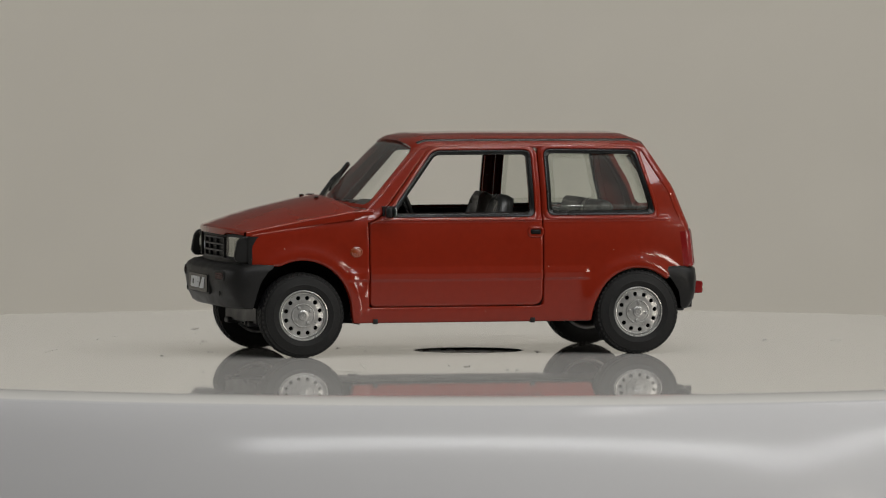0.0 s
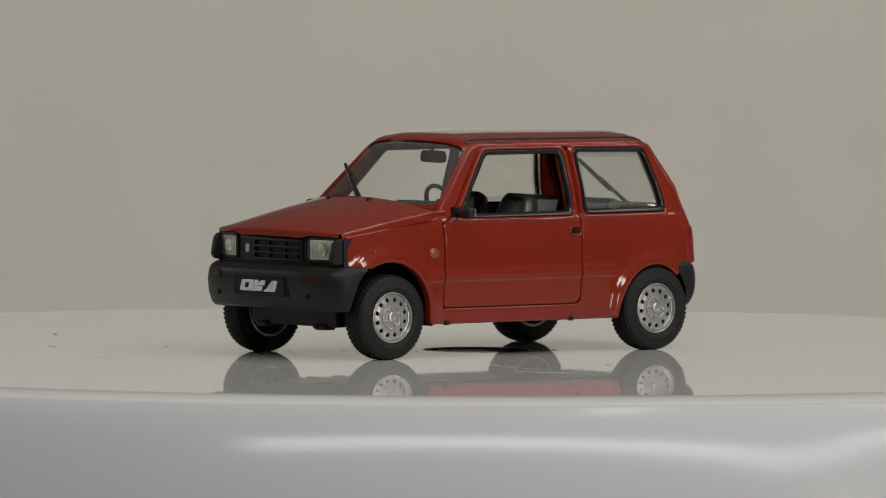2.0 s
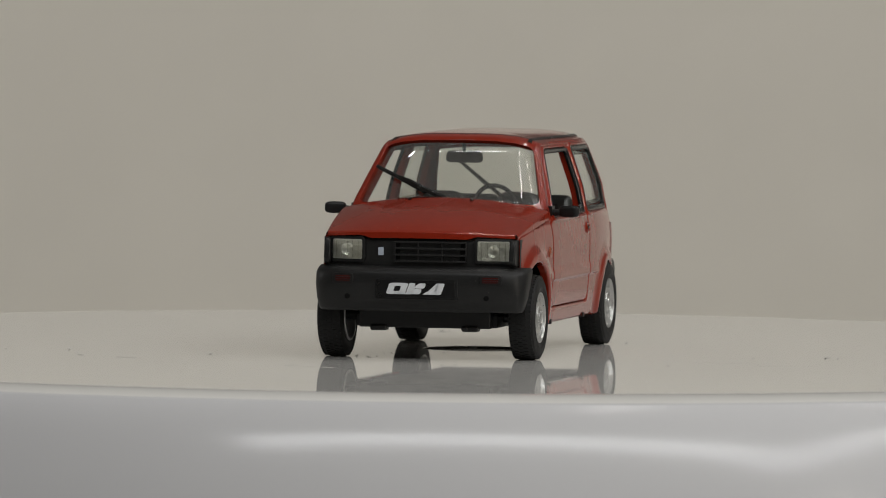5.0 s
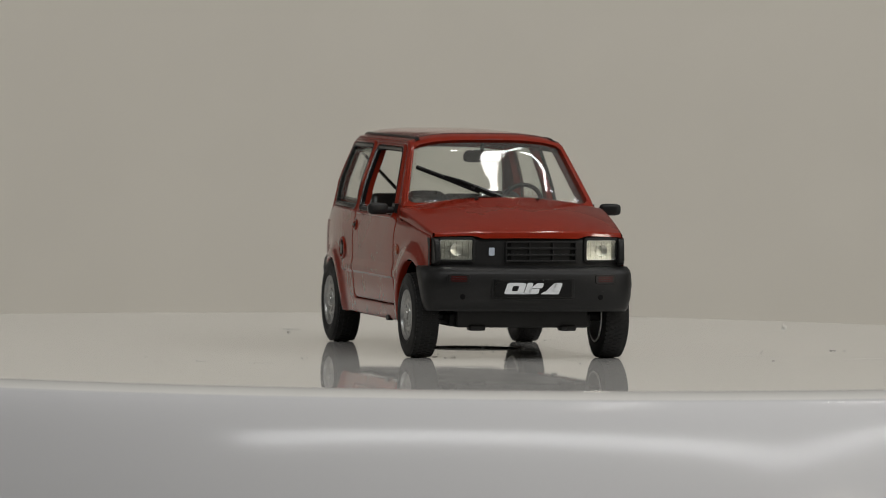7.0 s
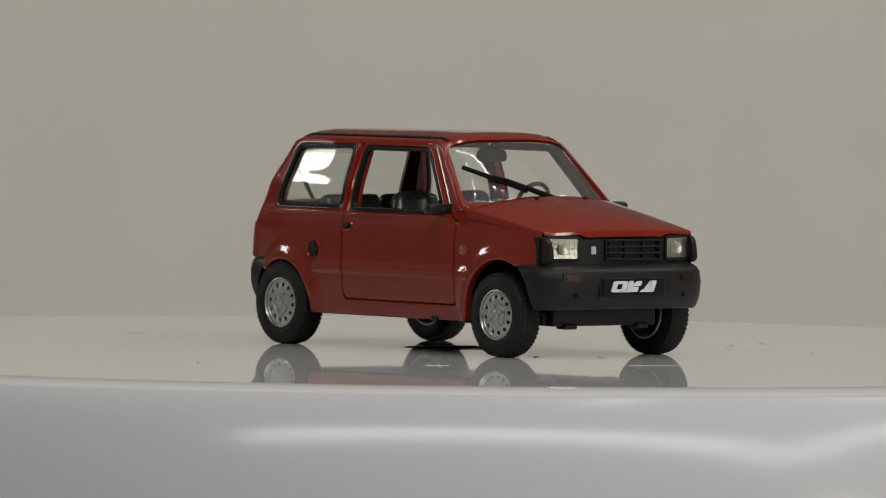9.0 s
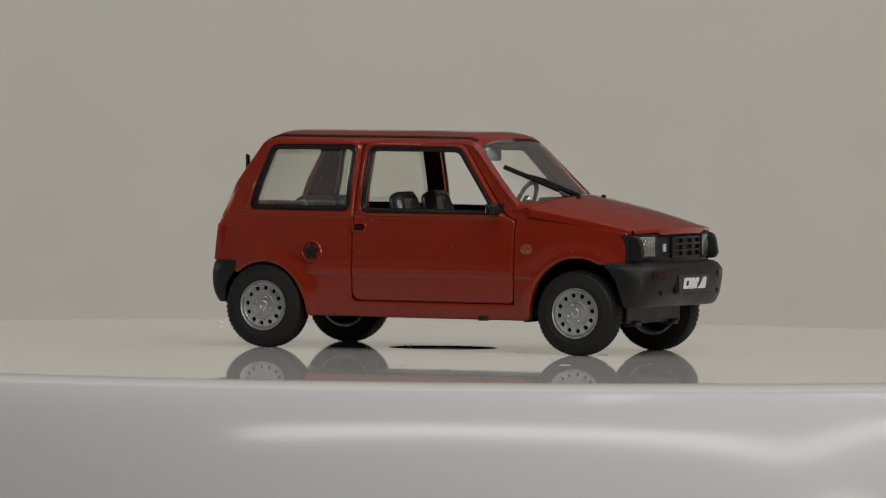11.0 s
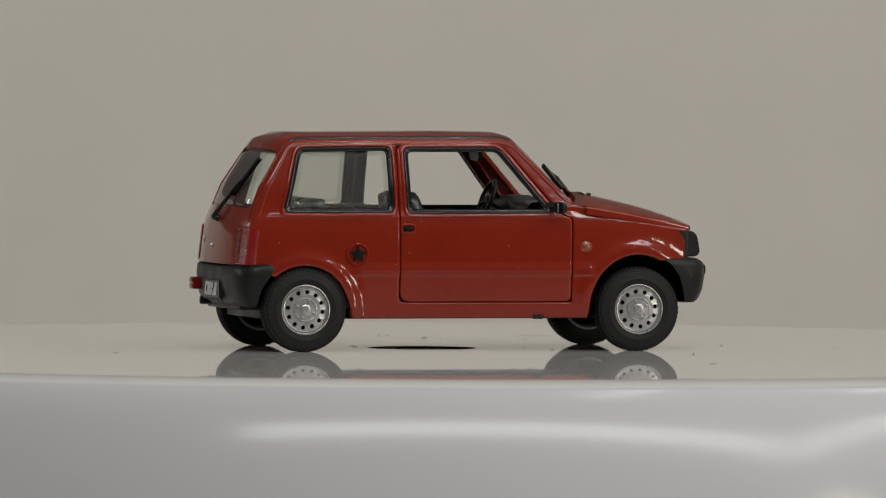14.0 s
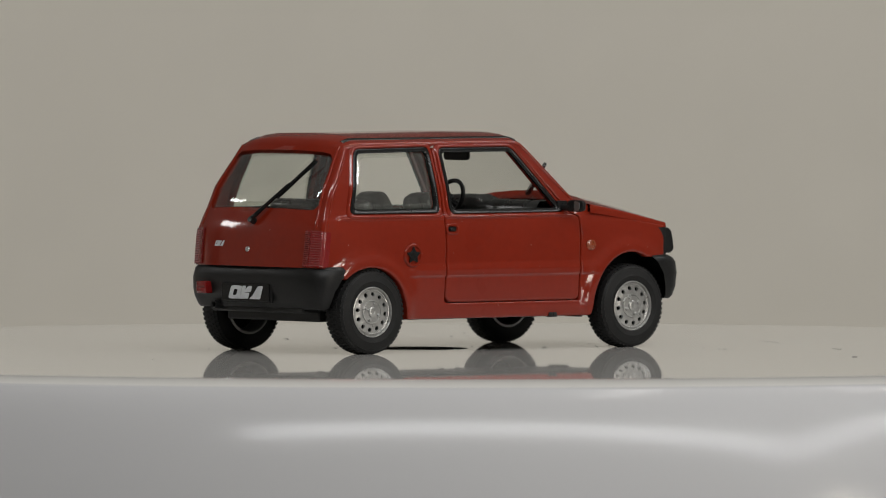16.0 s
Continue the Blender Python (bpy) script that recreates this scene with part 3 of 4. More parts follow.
def wheel(car, x, s):
    """One wheel: pierced silver rim with its tyre, cap and nuts; s is +1 on the car's left."""
    m = pose(x * MM, s * 16.1 * MM, HUB * MM, 0, 0, 0 if s > 0 else 180) @ pose(0, 0, 0, 0, random.uniform(0, 90), 0)
    bm = bmesh.new()
    circle = [(3.12 * math.cos(2 * math.pi * i / 48), 3.12 * math.sin(2 * math.pi * i / 48)) for i in range(48)]
    holes = []
    for i in range(12):
        a = 2 * math.pi * i / 12
        holes.append([(2.62 * math.cos(a) + 0.33 * math.cos(2 * math.pi * j / 10), 2.62 * math.sin(a) + 0.33 * math.sin(2 * math.pi * j / 10)) for j in range(10)])

    def dish(px, pz):
        r = math.hypot(px, pz)
        return Vector((px, -0.45 + 0.18 * smooth(3.1, 1.9, r), pz))
    sub = sheet(circle, holes, dish, 0.35, (0, -1, 0), 50, 50)
    me = bpy.data.meshes.new("tmp")
    sub.to_mesh(me)
    sub.free()
    bm.from_mesh(me)
    bpy.data.meshes.remove(me)
    turned(bm, [(3.12, -0.45), (3.2, -0.32), (3.3, -0.30), (3.36, -0.42), (3.44, -0.42), (3.5, -0.12), (3.58, -0.02), (3.68, -0.05), (3.72, -0.2), (3.72, -0.5)], 48, "y")
    turned(bm, [(3.7, -3.5), (3.95, -3.74), (3.9, -3.86), (3.66, -3.88), (3.5, -3.7), (3.36, -3.4), (3.2, -0.9)], 48, "y")
    rim = part("wheel", bm, SILVER, car, "silver pierced wheel with black tyre", sharp=40, m=m)
    # added backing disc, its black stands in for shade behind the rim's holes
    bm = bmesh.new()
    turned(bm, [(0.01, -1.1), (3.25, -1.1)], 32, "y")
    part("wheel_backing", bm, DARK, rim)
    bm = bmesh.new()
    turned(bm, [(1.78, -0.30), (1.74, -0.14), (1.62, -0.12), (1.55, -0.22), (1.0, -0.2), (0.78, -0.18), (0.74, 0.02), (0.6, 0.1), (0.36, 0.1), (0.3, 0.04), (0.01, 0.04)], 32, "y")
    part("hub_cap", bm, SILVER, rim)
    for i in range(4):
        bm = bmesh.new()
        a = math.pi / 4 + math.pi / 2 * i
        turned(bm, [(0.24, -0.25), (0.24, 0.0), (0.16, 0.06), (0.01, 0.06)], 10, "y", (1.27 * math.cos(a), 0, 1.27 * math.sin(a)))
        part("wheel_nut", bm, SILVER, rim)
    # tyre with two sidewall ribs and blocks of tread
    bm = bmesh.new()
    R = TYRE
    turned(bm, [(3.7, -0.5), (3.72, -0.1), (3.95, 0.02), (4.4, 0.08), (4.5, 0.13), (4.6, 0.08), (5.2, 0.03), (5.6, -0.1), (5.65, -0.06), (5.72, -0.12), (5.95, -0.35), (R - 0.12, -0.75),
                (R - 0.09, -1.9), (R - 0.12, -3.05), (5.95, -3.45), (5.2, -3.75), (4.4, -3.75), (3.75, -3.6), (3.7, -3.3)], 72, "y")
    k = 54
    for i in range(k):
        for row, (y0, y1, sh) in enumerate(((-0.92, -0.28, 0), (-1.62, -1.0, 0.5), (-2.3, -1.7, 0), (-2.95, -2.38, 0.5), (-3.55, -3.02, 0))):
            a = 2 * math.pi * (i + sh) / k
            edge = row in (0, 4)
            g = box(bm, -0.21, 0.21, y0, y1, -0.3, 0.0)
            bmesh.ops.transform(bm, matrix=Matrix.Rotation(-a + math.pi / 2, 4, "Y") @ Matrix.Translation((0, 0, R - (0.14 if edge else 0))), verts=g)
    part("tyre", bm, RUBBER, rim, "black treaded rubber tyre")


def details(car):
    # lower body and wheel houses
    bm = bmesh.new()
    box(bm, -31, 29.5, -10.6, 10.6, 4.7, 6.6)
    box(bm, -17.2, 17.3, -14.2, 14.2, 5.35, 6.4)
    box(bm, 28.0, 31.0, -9.8, 9.8, 4.6, 7.6)
    box(bm, -34.0, -29.0, -10.5, 10.5, 6.0, 8.0)
    for y in (-6.8, 6.8):
        box(bm, 29.4, 31.6, y - 1.2, y + 1.2, 4.15, 5.0)
    box(bm, 30.2, 31.9, 5.6, 6.6, 4.3, 5.0)
    part("chassis", bm, CHASSIS, car, "black underbody", bevel=0.25)
    for x in (AXLE, -AXLE):
        bm = bmesh.new()
        rod(bm, (x, -13.5, HUB), (x, 13.5, HUB), 0.8, 12)
        if x < 0:
            box(bm, x - 1.2, x + 1.2, -9, 9, 4.9, 7.2)
        part("axle", bm, CHASSIS, car)
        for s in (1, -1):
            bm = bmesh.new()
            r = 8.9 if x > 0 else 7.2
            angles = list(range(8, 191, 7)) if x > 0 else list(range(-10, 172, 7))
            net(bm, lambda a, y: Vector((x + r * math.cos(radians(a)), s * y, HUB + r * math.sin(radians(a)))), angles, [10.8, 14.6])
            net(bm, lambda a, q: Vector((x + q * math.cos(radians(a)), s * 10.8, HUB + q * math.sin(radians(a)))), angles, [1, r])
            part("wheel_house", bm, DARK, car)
            wheel(car, x, s)
    for x, y in ((9.8, -15.0), (10.6, -15.0), (14.3, 15.0), (-9.5, 15.0)):
        bm = bmesh.new()
        box(bm, x - 0.35, x + 0.35, y - 0.4, y + 0.4, 4.75, 5.5)
        part("jacking_point", bm, CHASSIS, car, bevel=0.1)
    for y in (4.6, -4.6):
        bm = bmesh.new()
        p = hood(y / 15, 0.12)
        box(bm, p.x - 0.3, p.x + 0.35, y - 0.25, y + 0.25, p.z - 0.15, p.z + 0.25)
        part("washer_jet", bm, TRIM, car, bevel=0.1)
    # vent slots as near-black blocks: the shade inside is put into their colour
    for i in range(9):
        bm = bmesh.new()
        y = -6.6 + 0.55 * i
        p = hood(y / 15, 0.05)
        box(bm, p.x - 0.25, p.x + 0.25, y - 0.12, y + 0.12, p.z - 0.2, p.z + 0.04)
        part("cowl_slot_shade", bm, DARK, car)
    # bumpers
    bumper("front_bumper", car, "matt black front bumper", [13.75, 13.6, 13.2, 12.6, 11.0, 9.0, 7.6, 7.15, 7.15],
           [29.9, 29.6, 29.8, 30.6, 31.7, 32.3, 32.6, 32.7, 32.0], [34.6, 36.2, 37.0, 37.3, 37.25, 36.8, 36.0, 35.3, 32.5], [14.6, 15.45, 15.75, 15.85, 15.8, 15.55, 15.2, 14.9, 13.5], 1)
    bumper("rear_bumper", car, "matt black rear bumper", [12.95, 12.8, 12.3, 11.0, 9.2, 8.0, 6.9, 6.55, 6.55],
           [29.2, 28.2, 28.9, 30.6, 31.8, 32.1, 32.3, 32.6, 31.0], [33.6, 35.4, 35.8, 35.8, 35.5, 35.2, 34.5, 33.9, 31.5], [14.3, 15.2, 15.45, 15.45, 15.2, 14.9, 14.5, 14.2, 13.0], -1, 4.3)
    # front panel
    bm = bmesh.new()
    ys = [-14.45, -14.1, -13.5, -11, -8, -5, -2, 0, 2, 5, 8, 11, 13.5, 14.1, 14.45]
    net(bm, lambda y, z: front_plane(y, z, (-0.5 if z > 17.6 else 0) - (0.5 if abs(y) > 14.2 else 0.15 if abs(y) > 14 else 0)), ys, [13.4, 14.2, 15.5, 17.0, 17.5, 18.0])
    for s in (1, -1):
        net(bm, lambda x, z: Vector((x, s * (flank(32.6, 15.5) - 0.02 - max(0, x - 32.9) * 0.25), z)), [31.5, 32.6, 33.0, 33.3], [13.4, 17.75])
    panel = part("front_panel", bm, BLACK, car, "black plastic grille panel", sharp=50)
    # flat near-black patch on the uncut panel, painted for the shade between slats
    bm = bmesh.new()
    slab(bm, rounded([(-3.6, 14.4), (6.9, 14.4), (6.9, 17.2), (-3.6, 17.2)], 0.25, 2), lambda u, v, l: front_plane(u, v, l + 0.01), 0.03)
    part("grille_shade_patch", bm, DARK, panel)
    for z in (14.3, 15.22, 16.16, 17.1):
        bm = bmesh.new()
        net(bm, lambda y, q: front_plane(y, z + [0, 0, 0.3, 0.3][int(q)], [0, 0.4, 0.46, 0][int(q)]), np.linspace(-3.7, 7.0, 9), [0, 1, 2, 3])
        part("grille_slat", bm, BLACK, panel, bevel=0.05)
    for y in (-3.6, -0.1, 3.4, 6.9):
        bm = bmesh.new()
        slab(bm, [(y - 0.12, 14.4), (y + 0.12, 14.4), (y + 0.12, 17.2), (y - 0.12, 17.2)], lambda u, v, l: front_plane(u, v, l), 0.36)
        part("grille_bar", bm, BLACK, panel, bevel=0.05)
    bm = bmesh.new()
    slab(bm, rounded([(-6.1, 15.25), (-5.3, 15.25), (-5.3, 16.4), (-6.1, 16.4)], 0.12, 2), lambda u, v, l: front_plane(u, v, l), 0.16)
    part("badge", bm, material("pale_blue_badge", (0.40, 0.45, 0.52), 0.3), panel, "small pale badge")
    for s in (1, -1):
        bm = bmesh.new()
        outl = rounded([(31.8, 13.9), (34.7, 13.9), (35.3, 14.6), (34.8, 17.1), (34.1, 17.75), (31.8, 17.75)], 0.45, 4)
        slab(bm, outl, lambda u, v, l: Vector((u, s * (13.5 + l - max(0, u - 33.2) * 0.12), v)), 0.9)
        part("headlight_surround", bm, BLACK, panel, bevel=0.18)
        rect = [(s * 10.85 - 2.3, 14.6), (s * 10.85 + 2.3, 14.6), (s * 10.85 + 2.3, 17.5), (s * 10.85 - 2.3, 17.5)]
        bm = bmesh.new()
        a, b, c = rounded(grown(rect, 0.45), 0.7), rounded(grown(rect, 0.05), 0.5), rounded(grown(rect, 0.0), 0.5)
        loops = [[bm.verts.new(front_plane(u, v, h)) for u, v in lp] for lp, h in ((a, -0.05), (a, 0.3), (b, 0.4), (c, -0.4))]
        for la, lb in zip(loops, loops[1:]):
            for i in range(len(la)):
                bm.faces.new((la[i - 1], la[i], lb[i], lb[i - 1]))
        part("headlight_bezel", bm, BLACK, panel, bevel=0.08)
        bm = bmesh.new()
        def bowl(u, v):
            r2 = (u / 2.3) ** 2 * 0.6 + (v / 1.45) ** 2 * 0.4
            return front_plane(s * 10.85 + u, 16.05 + v, 0.04 + 0.26 * r2 + 0.012 * math.sin(u * 15) + 0.012 * math.sin(v * 9))
        net(bm, bowl, np.linspace(-2.28, 2.28, 41), np.linspace(-1.43, 1.43, 17))
        lamp = part("headlight", bm, CHROME, car, "clear rectangular headlight with silver reflector")
        bm = bmesh.new()
        turned(bm, [(0.01, 0.1), (0.5, 0.14), (0.9, 0.3), (0.95, 0.1)], 20, "x", front_plane(s * 10.85, 16.05, 0))
        part("bulb", bm, CHROME, lamp)
        bm = bmesh.new()
        o = rounded(rect, 0.5)
        slab(bm, grown(o, -0.04), lambda u, v, l: front_plane(u, v, 0.42 + l + 0.1 * math.cos((u - s * 10.85) * 0.6)), 0.16)
        for u in np.arange(-1.7, 1.8, 0.85):
            slab(bm, [(s * 10.85 + u - 0.06, 14.9), (s * 10.85 + u + 0.06, 14.9), (s * 10.85 + u + 0.06, 17.2), (s * 10.85 + u - 0.06, 17.2)], lambda a, b, l: front_plane(a, b, 0.3 + l), 0.1)
        part("lens", bm, LENS, lamp, "clear ribbed lens")
        # turn lamp in the bumper
        bm = bmesh.new()
        slab(bm, rounded([(s * 10.95 - 1.6, 11.2), (s * 10.95 + 1.6, 11.2), (s * 10.95 + 1.6, 12.65), (s * 10.95 - 1.6, 12.65)], 0.4, 3), lambda u, v, l: bumper_front(u, v, l - 0.25), 0.4)
        g = part("bumper_lamp", bm, BLACK, car, "dark red lamp in a black frame", bevel=0.1)
        bm = bmesh.new()
        slab(bm, rounded([(s * 10.95 - 1.15, 11.55), (s * 10.95 + 1.15, 11.55), (s * 10.95 + 1.15, 12.3), (s * 10.95 - 1.15, 12.3)], 0.2, 3), lambda u, v, l: bumper_front(u, v, l + 0.1), 0.09)
        part("lens", bm, material("dark_red_lens", (0.075, 0.008, 0.007), 0.25, spec=0.4), g)
        for v in (11.75, 12.08):
            bm = bmesh.new()
            slab(bm, [(s * 10.95 - 1.2, v - 0.06), (s * 10.95 + 1.2, v - 0.06), (s * 10.95 + 1.2, v + 0.06), (s * 10.95 - 1.2, v + 0.06)], lambda u, w, l: bumper_front(u, w, l + 0.15), 0.12)
            part("slat", bm, BLACK, g)
        # no hole is cut: a near-black disc carries the hole's shade as colour
        bm = bmesh.new()
        turned(bm, [(0.01, 0), (0.36, 0.0), (0.4, -0.05)], 12, "x", bumper_front(s * 10.3, 9.3, -0.24))
        part("bumper_hole_shade", bm, DARK, car)
    bm = bmesh.new()
    slab(bm, rounded([(-6.2, 8.95), (6.2, 8.95), (6.2, 12.15), (-6.2, 12.15)], 0.4, 3), lambda u, v, l: Vector((36.9 + l, u, v)), 0.35)
    frame_ = part("plate_frame", bm, BLACK, car, "black plate recess", bevel=0.1)
    bm = bmesh.new()
    slab(bm, rounded([(-5.8, 9.25), (5.8, 9.25), (5.8, 11.85), (-5.8, 11.85)], 0.15, 2), lambda u, v, l: Vector((37.25 + l, u, v)), 0.22)
    plate = part("plate", bm, TRIM, frame_, "black plate with slanted white word shapes", bevel=0.06)
    bm = bmesh.new()
    word_shapes(bm, lambda u, v, l: Vector((37.475 + l, u, v)), -4.4, 9.75, 8.2, 1.65, 1)
    part("word", bm, WHITE_PRINT, plate)
    # glazing
    for i0, i1, name in ((0.3, 7.55, "windscreen"), (28.75, 34.25, "rear_window")):
        bm = bmesh.new()
        e = 0.22
        iss = [i0, i0 + 0.12, i0 + e, *np.linspace(i0 + 2 * e, i1 - 2 * e, 7), i1 - e, i1 - 0.12, i1]
        g = 0.03 if i0 < 9 else 0.0
        nss = [-0.955 - g, -0.94 - g, -0.92 - g, *np.linspace(-0.88 - g, 0.88 + g, 15), 0.92 + g, 0.94 + g, 0.955 + g]

        def pane(i, n):
            k = 0.12 + 0.45 * max(smooth(0.895 + g, 0.935 + g, abs(n)), smooth(e * 1.5, 0, i - i0), smooth(e * 1.5, 0, i1 - i))
            return shell(i, n) - Vector((k if i < 9 else -k, 0, k))
        net(bm, pane, iss, nss)
        part(name, bm, GLASS, car, "clear plastic screen")
    # roof channels
    for s in (1, -1):
        bm = bmesh.new()
        net(bm, lambda i, q: shell(i, s * [0.955, 0.95, 0.905, 0.9][int(q)]) + Vector((0, 0, [0, 0.14, 0.14, 0][int(q)])), [8.15, 8.4, *range(9, 28), 27.6], [0, 1, 2, 3])
        part("roof_channel", bm, TRIM, car, "black strip along the roof", sharp=60)
    # raised beads: along the roof edge and pillars, and beside the tailgate
    def bead(name, pts, r, label):
        bm = bmesh.new()
        rows = []
        for k, p in enumerate(pts):
            d = (pts[min(k + 1, len(pts) - 1)] - pts[max(k - 1, 0)]).normalized()
            u = d.cross(Vector((0, 1, 0.3))).normalized()
            w = d.cross(u)
            q = r * (0.3 if k in (0, len(pts) - 1) else 1)
            rows.append([bm.verts.new(p + (u * math.cos(2 * math.pi * j / 8) + w * math.sin(2 * math.pi * j / 8)) * q) for j in range(8)])
        for la, lb in zip(rows, rows[1:]):
            for j in range(8):
                bm.faces.new((la[j - 1], la[j], lb[j], lb[j - 1]))
        part(name, bm, RED, car, label, sharp=60)
    for s in (1, -1):
        pts = []
        for i in range(0, 36):
            a, b = side(s)(*RAIL_IN[i]), rail_edge(i, s)
            pts.append(a.lerp(Vector((RAIL_FINE[i][0], a.y, RAIL_FINE[i][1])), 0.1) - Vector((0, s * 0.1, 0)))
        bead("drip_rail", pts, 0.24, "red raised rail along roof edge and pillars")
        bead("tailgate_edge", [shell(i, s * 0.965) - Vector((-0.08, 0, 0.08)) for i in np.arange(27.7, 36.2, 0.5)], 0.26, "red raised edge beside the tailgate")
        bead("screen_edge", [shell(i, s * 0.992) - Vector((0.08, 0, 0.08)) for i in np.arange(0.2, 8.3, 0.5)], 0.2, "red raised edge beside the windscreen")
    # mirrors
    for s in (1, -1):
        bm = bmesh.new()
        g = bmesh.ops.create_uvsphere(bm, u_segments=20, v_segments=12, radius=1)["verts"]
        for v in g:
            c = v.co
            v.co = Vector((math.copysign(abs(c.x) ** 0.6, c.x) * 0.75 if c.x > 0 else max(c.x * 2, -1) * 0.25, math.copysign(abs(c.y) ** 0.55, c.y) * 1.6, math.copysign(abs(c.z) ** 0.55, c.z) * 0.88))
        bmesh.ops.transform(bm, matrix=Matrix.Translation((12.7, s * 17.6, 21.25)) @ Matrix.Rotation(s * radians(-12), 4, "Z"), verts=g)
        rod(bm, (12.3, s * 14.6, 21.0), (12.6, s * 16.6, 21.05), 0.5, 10)
        box(bm, 11.3, 13.2, s * 14.75 - 0.35, s * 14.75 + 0.35, 20.6, 22.0)
        mir = part("door_mirror", bm, BLACK, car, "black door mirror", sharp=60)
        bm = bmesh.new()
        slab(bm, rounded([(-1.4, -0.7), (1.4, -0.7), (1.4, 0.7), (-1.4, 0.7)], 0.5, 3), lambda u, v, l: Vector((12.44 - u * 0.2 - l, s * (17.6 + u), 21.25 + v)), 0.05)
        part("mirror_glass", bm, CHROME, mir)
    # wipers
    bm = bmesh.new()
    up = Vector((0.75, 0, 0.75))
    p0, p2 = shell(0.1, 0.03) + up * 0.75 + Vector((0.3, 0, 0)), shell(4.3, -0.93) + up * 0.75
    rod(bm, p0 - Vector((0, 0, 0.7)), p0 + up * 0.35, 0.55, 10, 0.42)
    p1 = p0.lerp(p2, 0.55) + up * 0.3
    rod(bm, p0, p1, 0.46, 6, 0.3)
    b0 = p0.lerp(p2, 0.3) - Vector((0, 0, 0.2))
    rod(bm, b0, p2, 0.42, 6, 0.28)
    rod(bm, b0 - up * 0.3, p2 - up * 0.3, 0.15, 5)
    rod(bm, p1, p1.lerp(p2, 0.3), 0.24, 6, 0.16)
    part("windscreen_wiper", bm, TRIM, car, "black windscreen wiper")
    bm = bmesh.new()
    bk = Vector((-0.95, 0, 0.35))
    q0, q2 = shell(35.5, -0.04) + bk * 0.3, shell(29.8, -0.84) + bk * 1.4
    q1 = q0.lerp(q2, 0.6) + bk * 0.3
    rod(bm, q0 - bk * 0.6, q0 + bk * 0.7, 0.55, 10, 0.45)
    rod(bm, q0 + bk * 0.5, q1, 0.36, 6, 0.22)
    m = q0.lerp(q2, 0.38) + bk * 0.1
    rod(bm, m, q2, 0.3, 6, 0.24)
    rod(bm, m - bk * 0.3, q2 - bk * 0.35, 0.15, 5)
    part("rear_wiper", bm, TRIM, car, "black rear wiper")
    # lamps at the tail
    for s in (1, -1):
        def tail(i, q):
            q = int(q)
            if q < 4:
                p = shell(i, s * [0.84, 0.88, 0.92, 0.97][q])
            else:
                k = min(int(i), len(RAIL_FINE) - 2)
                f = i - k
                a, b = (side(s)(*RAIL_IN[k]).lerp(side(s)(*RAIL_IN[k + 1]), f), rail_edge(k, s).lerp(rail_edge(k + 1, s), f))
                m = Vector((b.x, a.y, b.z))
                t = [0.8, 0.5, 0.2, 0, -0.5, -1][q - 4]
                p = (1 - t) ** 2 * a + 2 * t * (1 - t) * m + t * t * b if t >= 0 else a + Vector((-1.5 * t, 0, 0))
            rib = 0.05 if round((i - 36.25) / 0.125) % 2 else 0.0
            edge = q in (0, 9) or i < 36.12 or i > 39.9
            return p + Vector((-0.16 - rib if not edge else 0.3, s * ((0.1 + rib * 0.6) * smooth(2, 5, q) if not edge else -0.3), 0))
        bm = bmesh.new()
        net(bm, tail, [36.1, 36.13, *np.arange(36.25, 39.85, 0.125), 39.87, 39.95], list(range(10)))
        lamp = part("tail_lamp", bm, REDLENS, car, "ribbed red tail lamp", sharp=25)
        bm = bmesh.new()
        for i in np.arange(36.3, 39.8, 0.2):
            rod(bm, shell(i, s * 0.86) + Vector((-0.2, 0, 0)), shell(i, s * 0.925) + Vector((-0.22, 0, 0)), 0.13, 6)
        part("lamp_ribs", bm, RIB, lamp, "pale ribs of the lamp")
    bm = bmesh.new()
    slab(bm, rounded([(-5.3, 7.35), (6.3, 7.35), (6.3, 10.6), (-5.3, 10.6)], 0.3, 3), lambda u, v, l: Vector((-35.3 - l, u, v)), 0.35)
    frame_ = part("plate_frame", bm, BLACK, car, "black plate recess", bevel=0.1)
    bm = bmesh.new()
    slab(bm, rounded([(-4.9, 7.65), (5.9, 7.65), (5.9, 10.25), (-4.9, 10.25)], 0.15, 2), lambda u, v, l: Vector((-35.65 - l, u, v)), 0.18)
    plate = part("plate", bm, TRIM, frame_, "black plate with slanted white word shapes", bevel=0.06)
    bm = bmesh.new()
    word_shapes(bm, lambda u, v, l: Vector((-35.835 - l, u, v)), 4.4, 7.95, 7.3, 1.95, -1)
    part("word", bm, WHITE_PRINT, plate)
    bm = bmesh.new()
    word_shapes(bm, lambda u, v, l: shell(38.05 - (v - 15.1) / 1.4, u / 12.6) + Vector((-0.03 - l, 0, 0)), 7.5, 15.1, 2.0, 0.8, -1)
    part("tailgate_word", bm, WHITE_PRINT, car, "small white slanted shapes")
    bm = bmesh.new()
    c = shell(38.3, 0)
    turned(bm, [(0.01, -0.3), (0.2, -0.3), (0.34, -0.2), (0.42, 0.1)], 14, "x", c)
    part("tailgate_lock", bm, SILVER, car)
    bm = bmesh.new()
    box(bm, -36.6, -35.0, 8.8, 11.0, 8.6, 10.4)
    box(bm, -36.75, -36.5, 9.0, 10.8, 8.8, 9.4)
    box(bm, -36.75, -36.5, 9.0, 10.8, 9.6, 10.2)
    part("rear_fog_lamp", bm, REDLENS, car, "red fog lamp under the bumper", bevel=0.25)
    bm = bmesh.new()
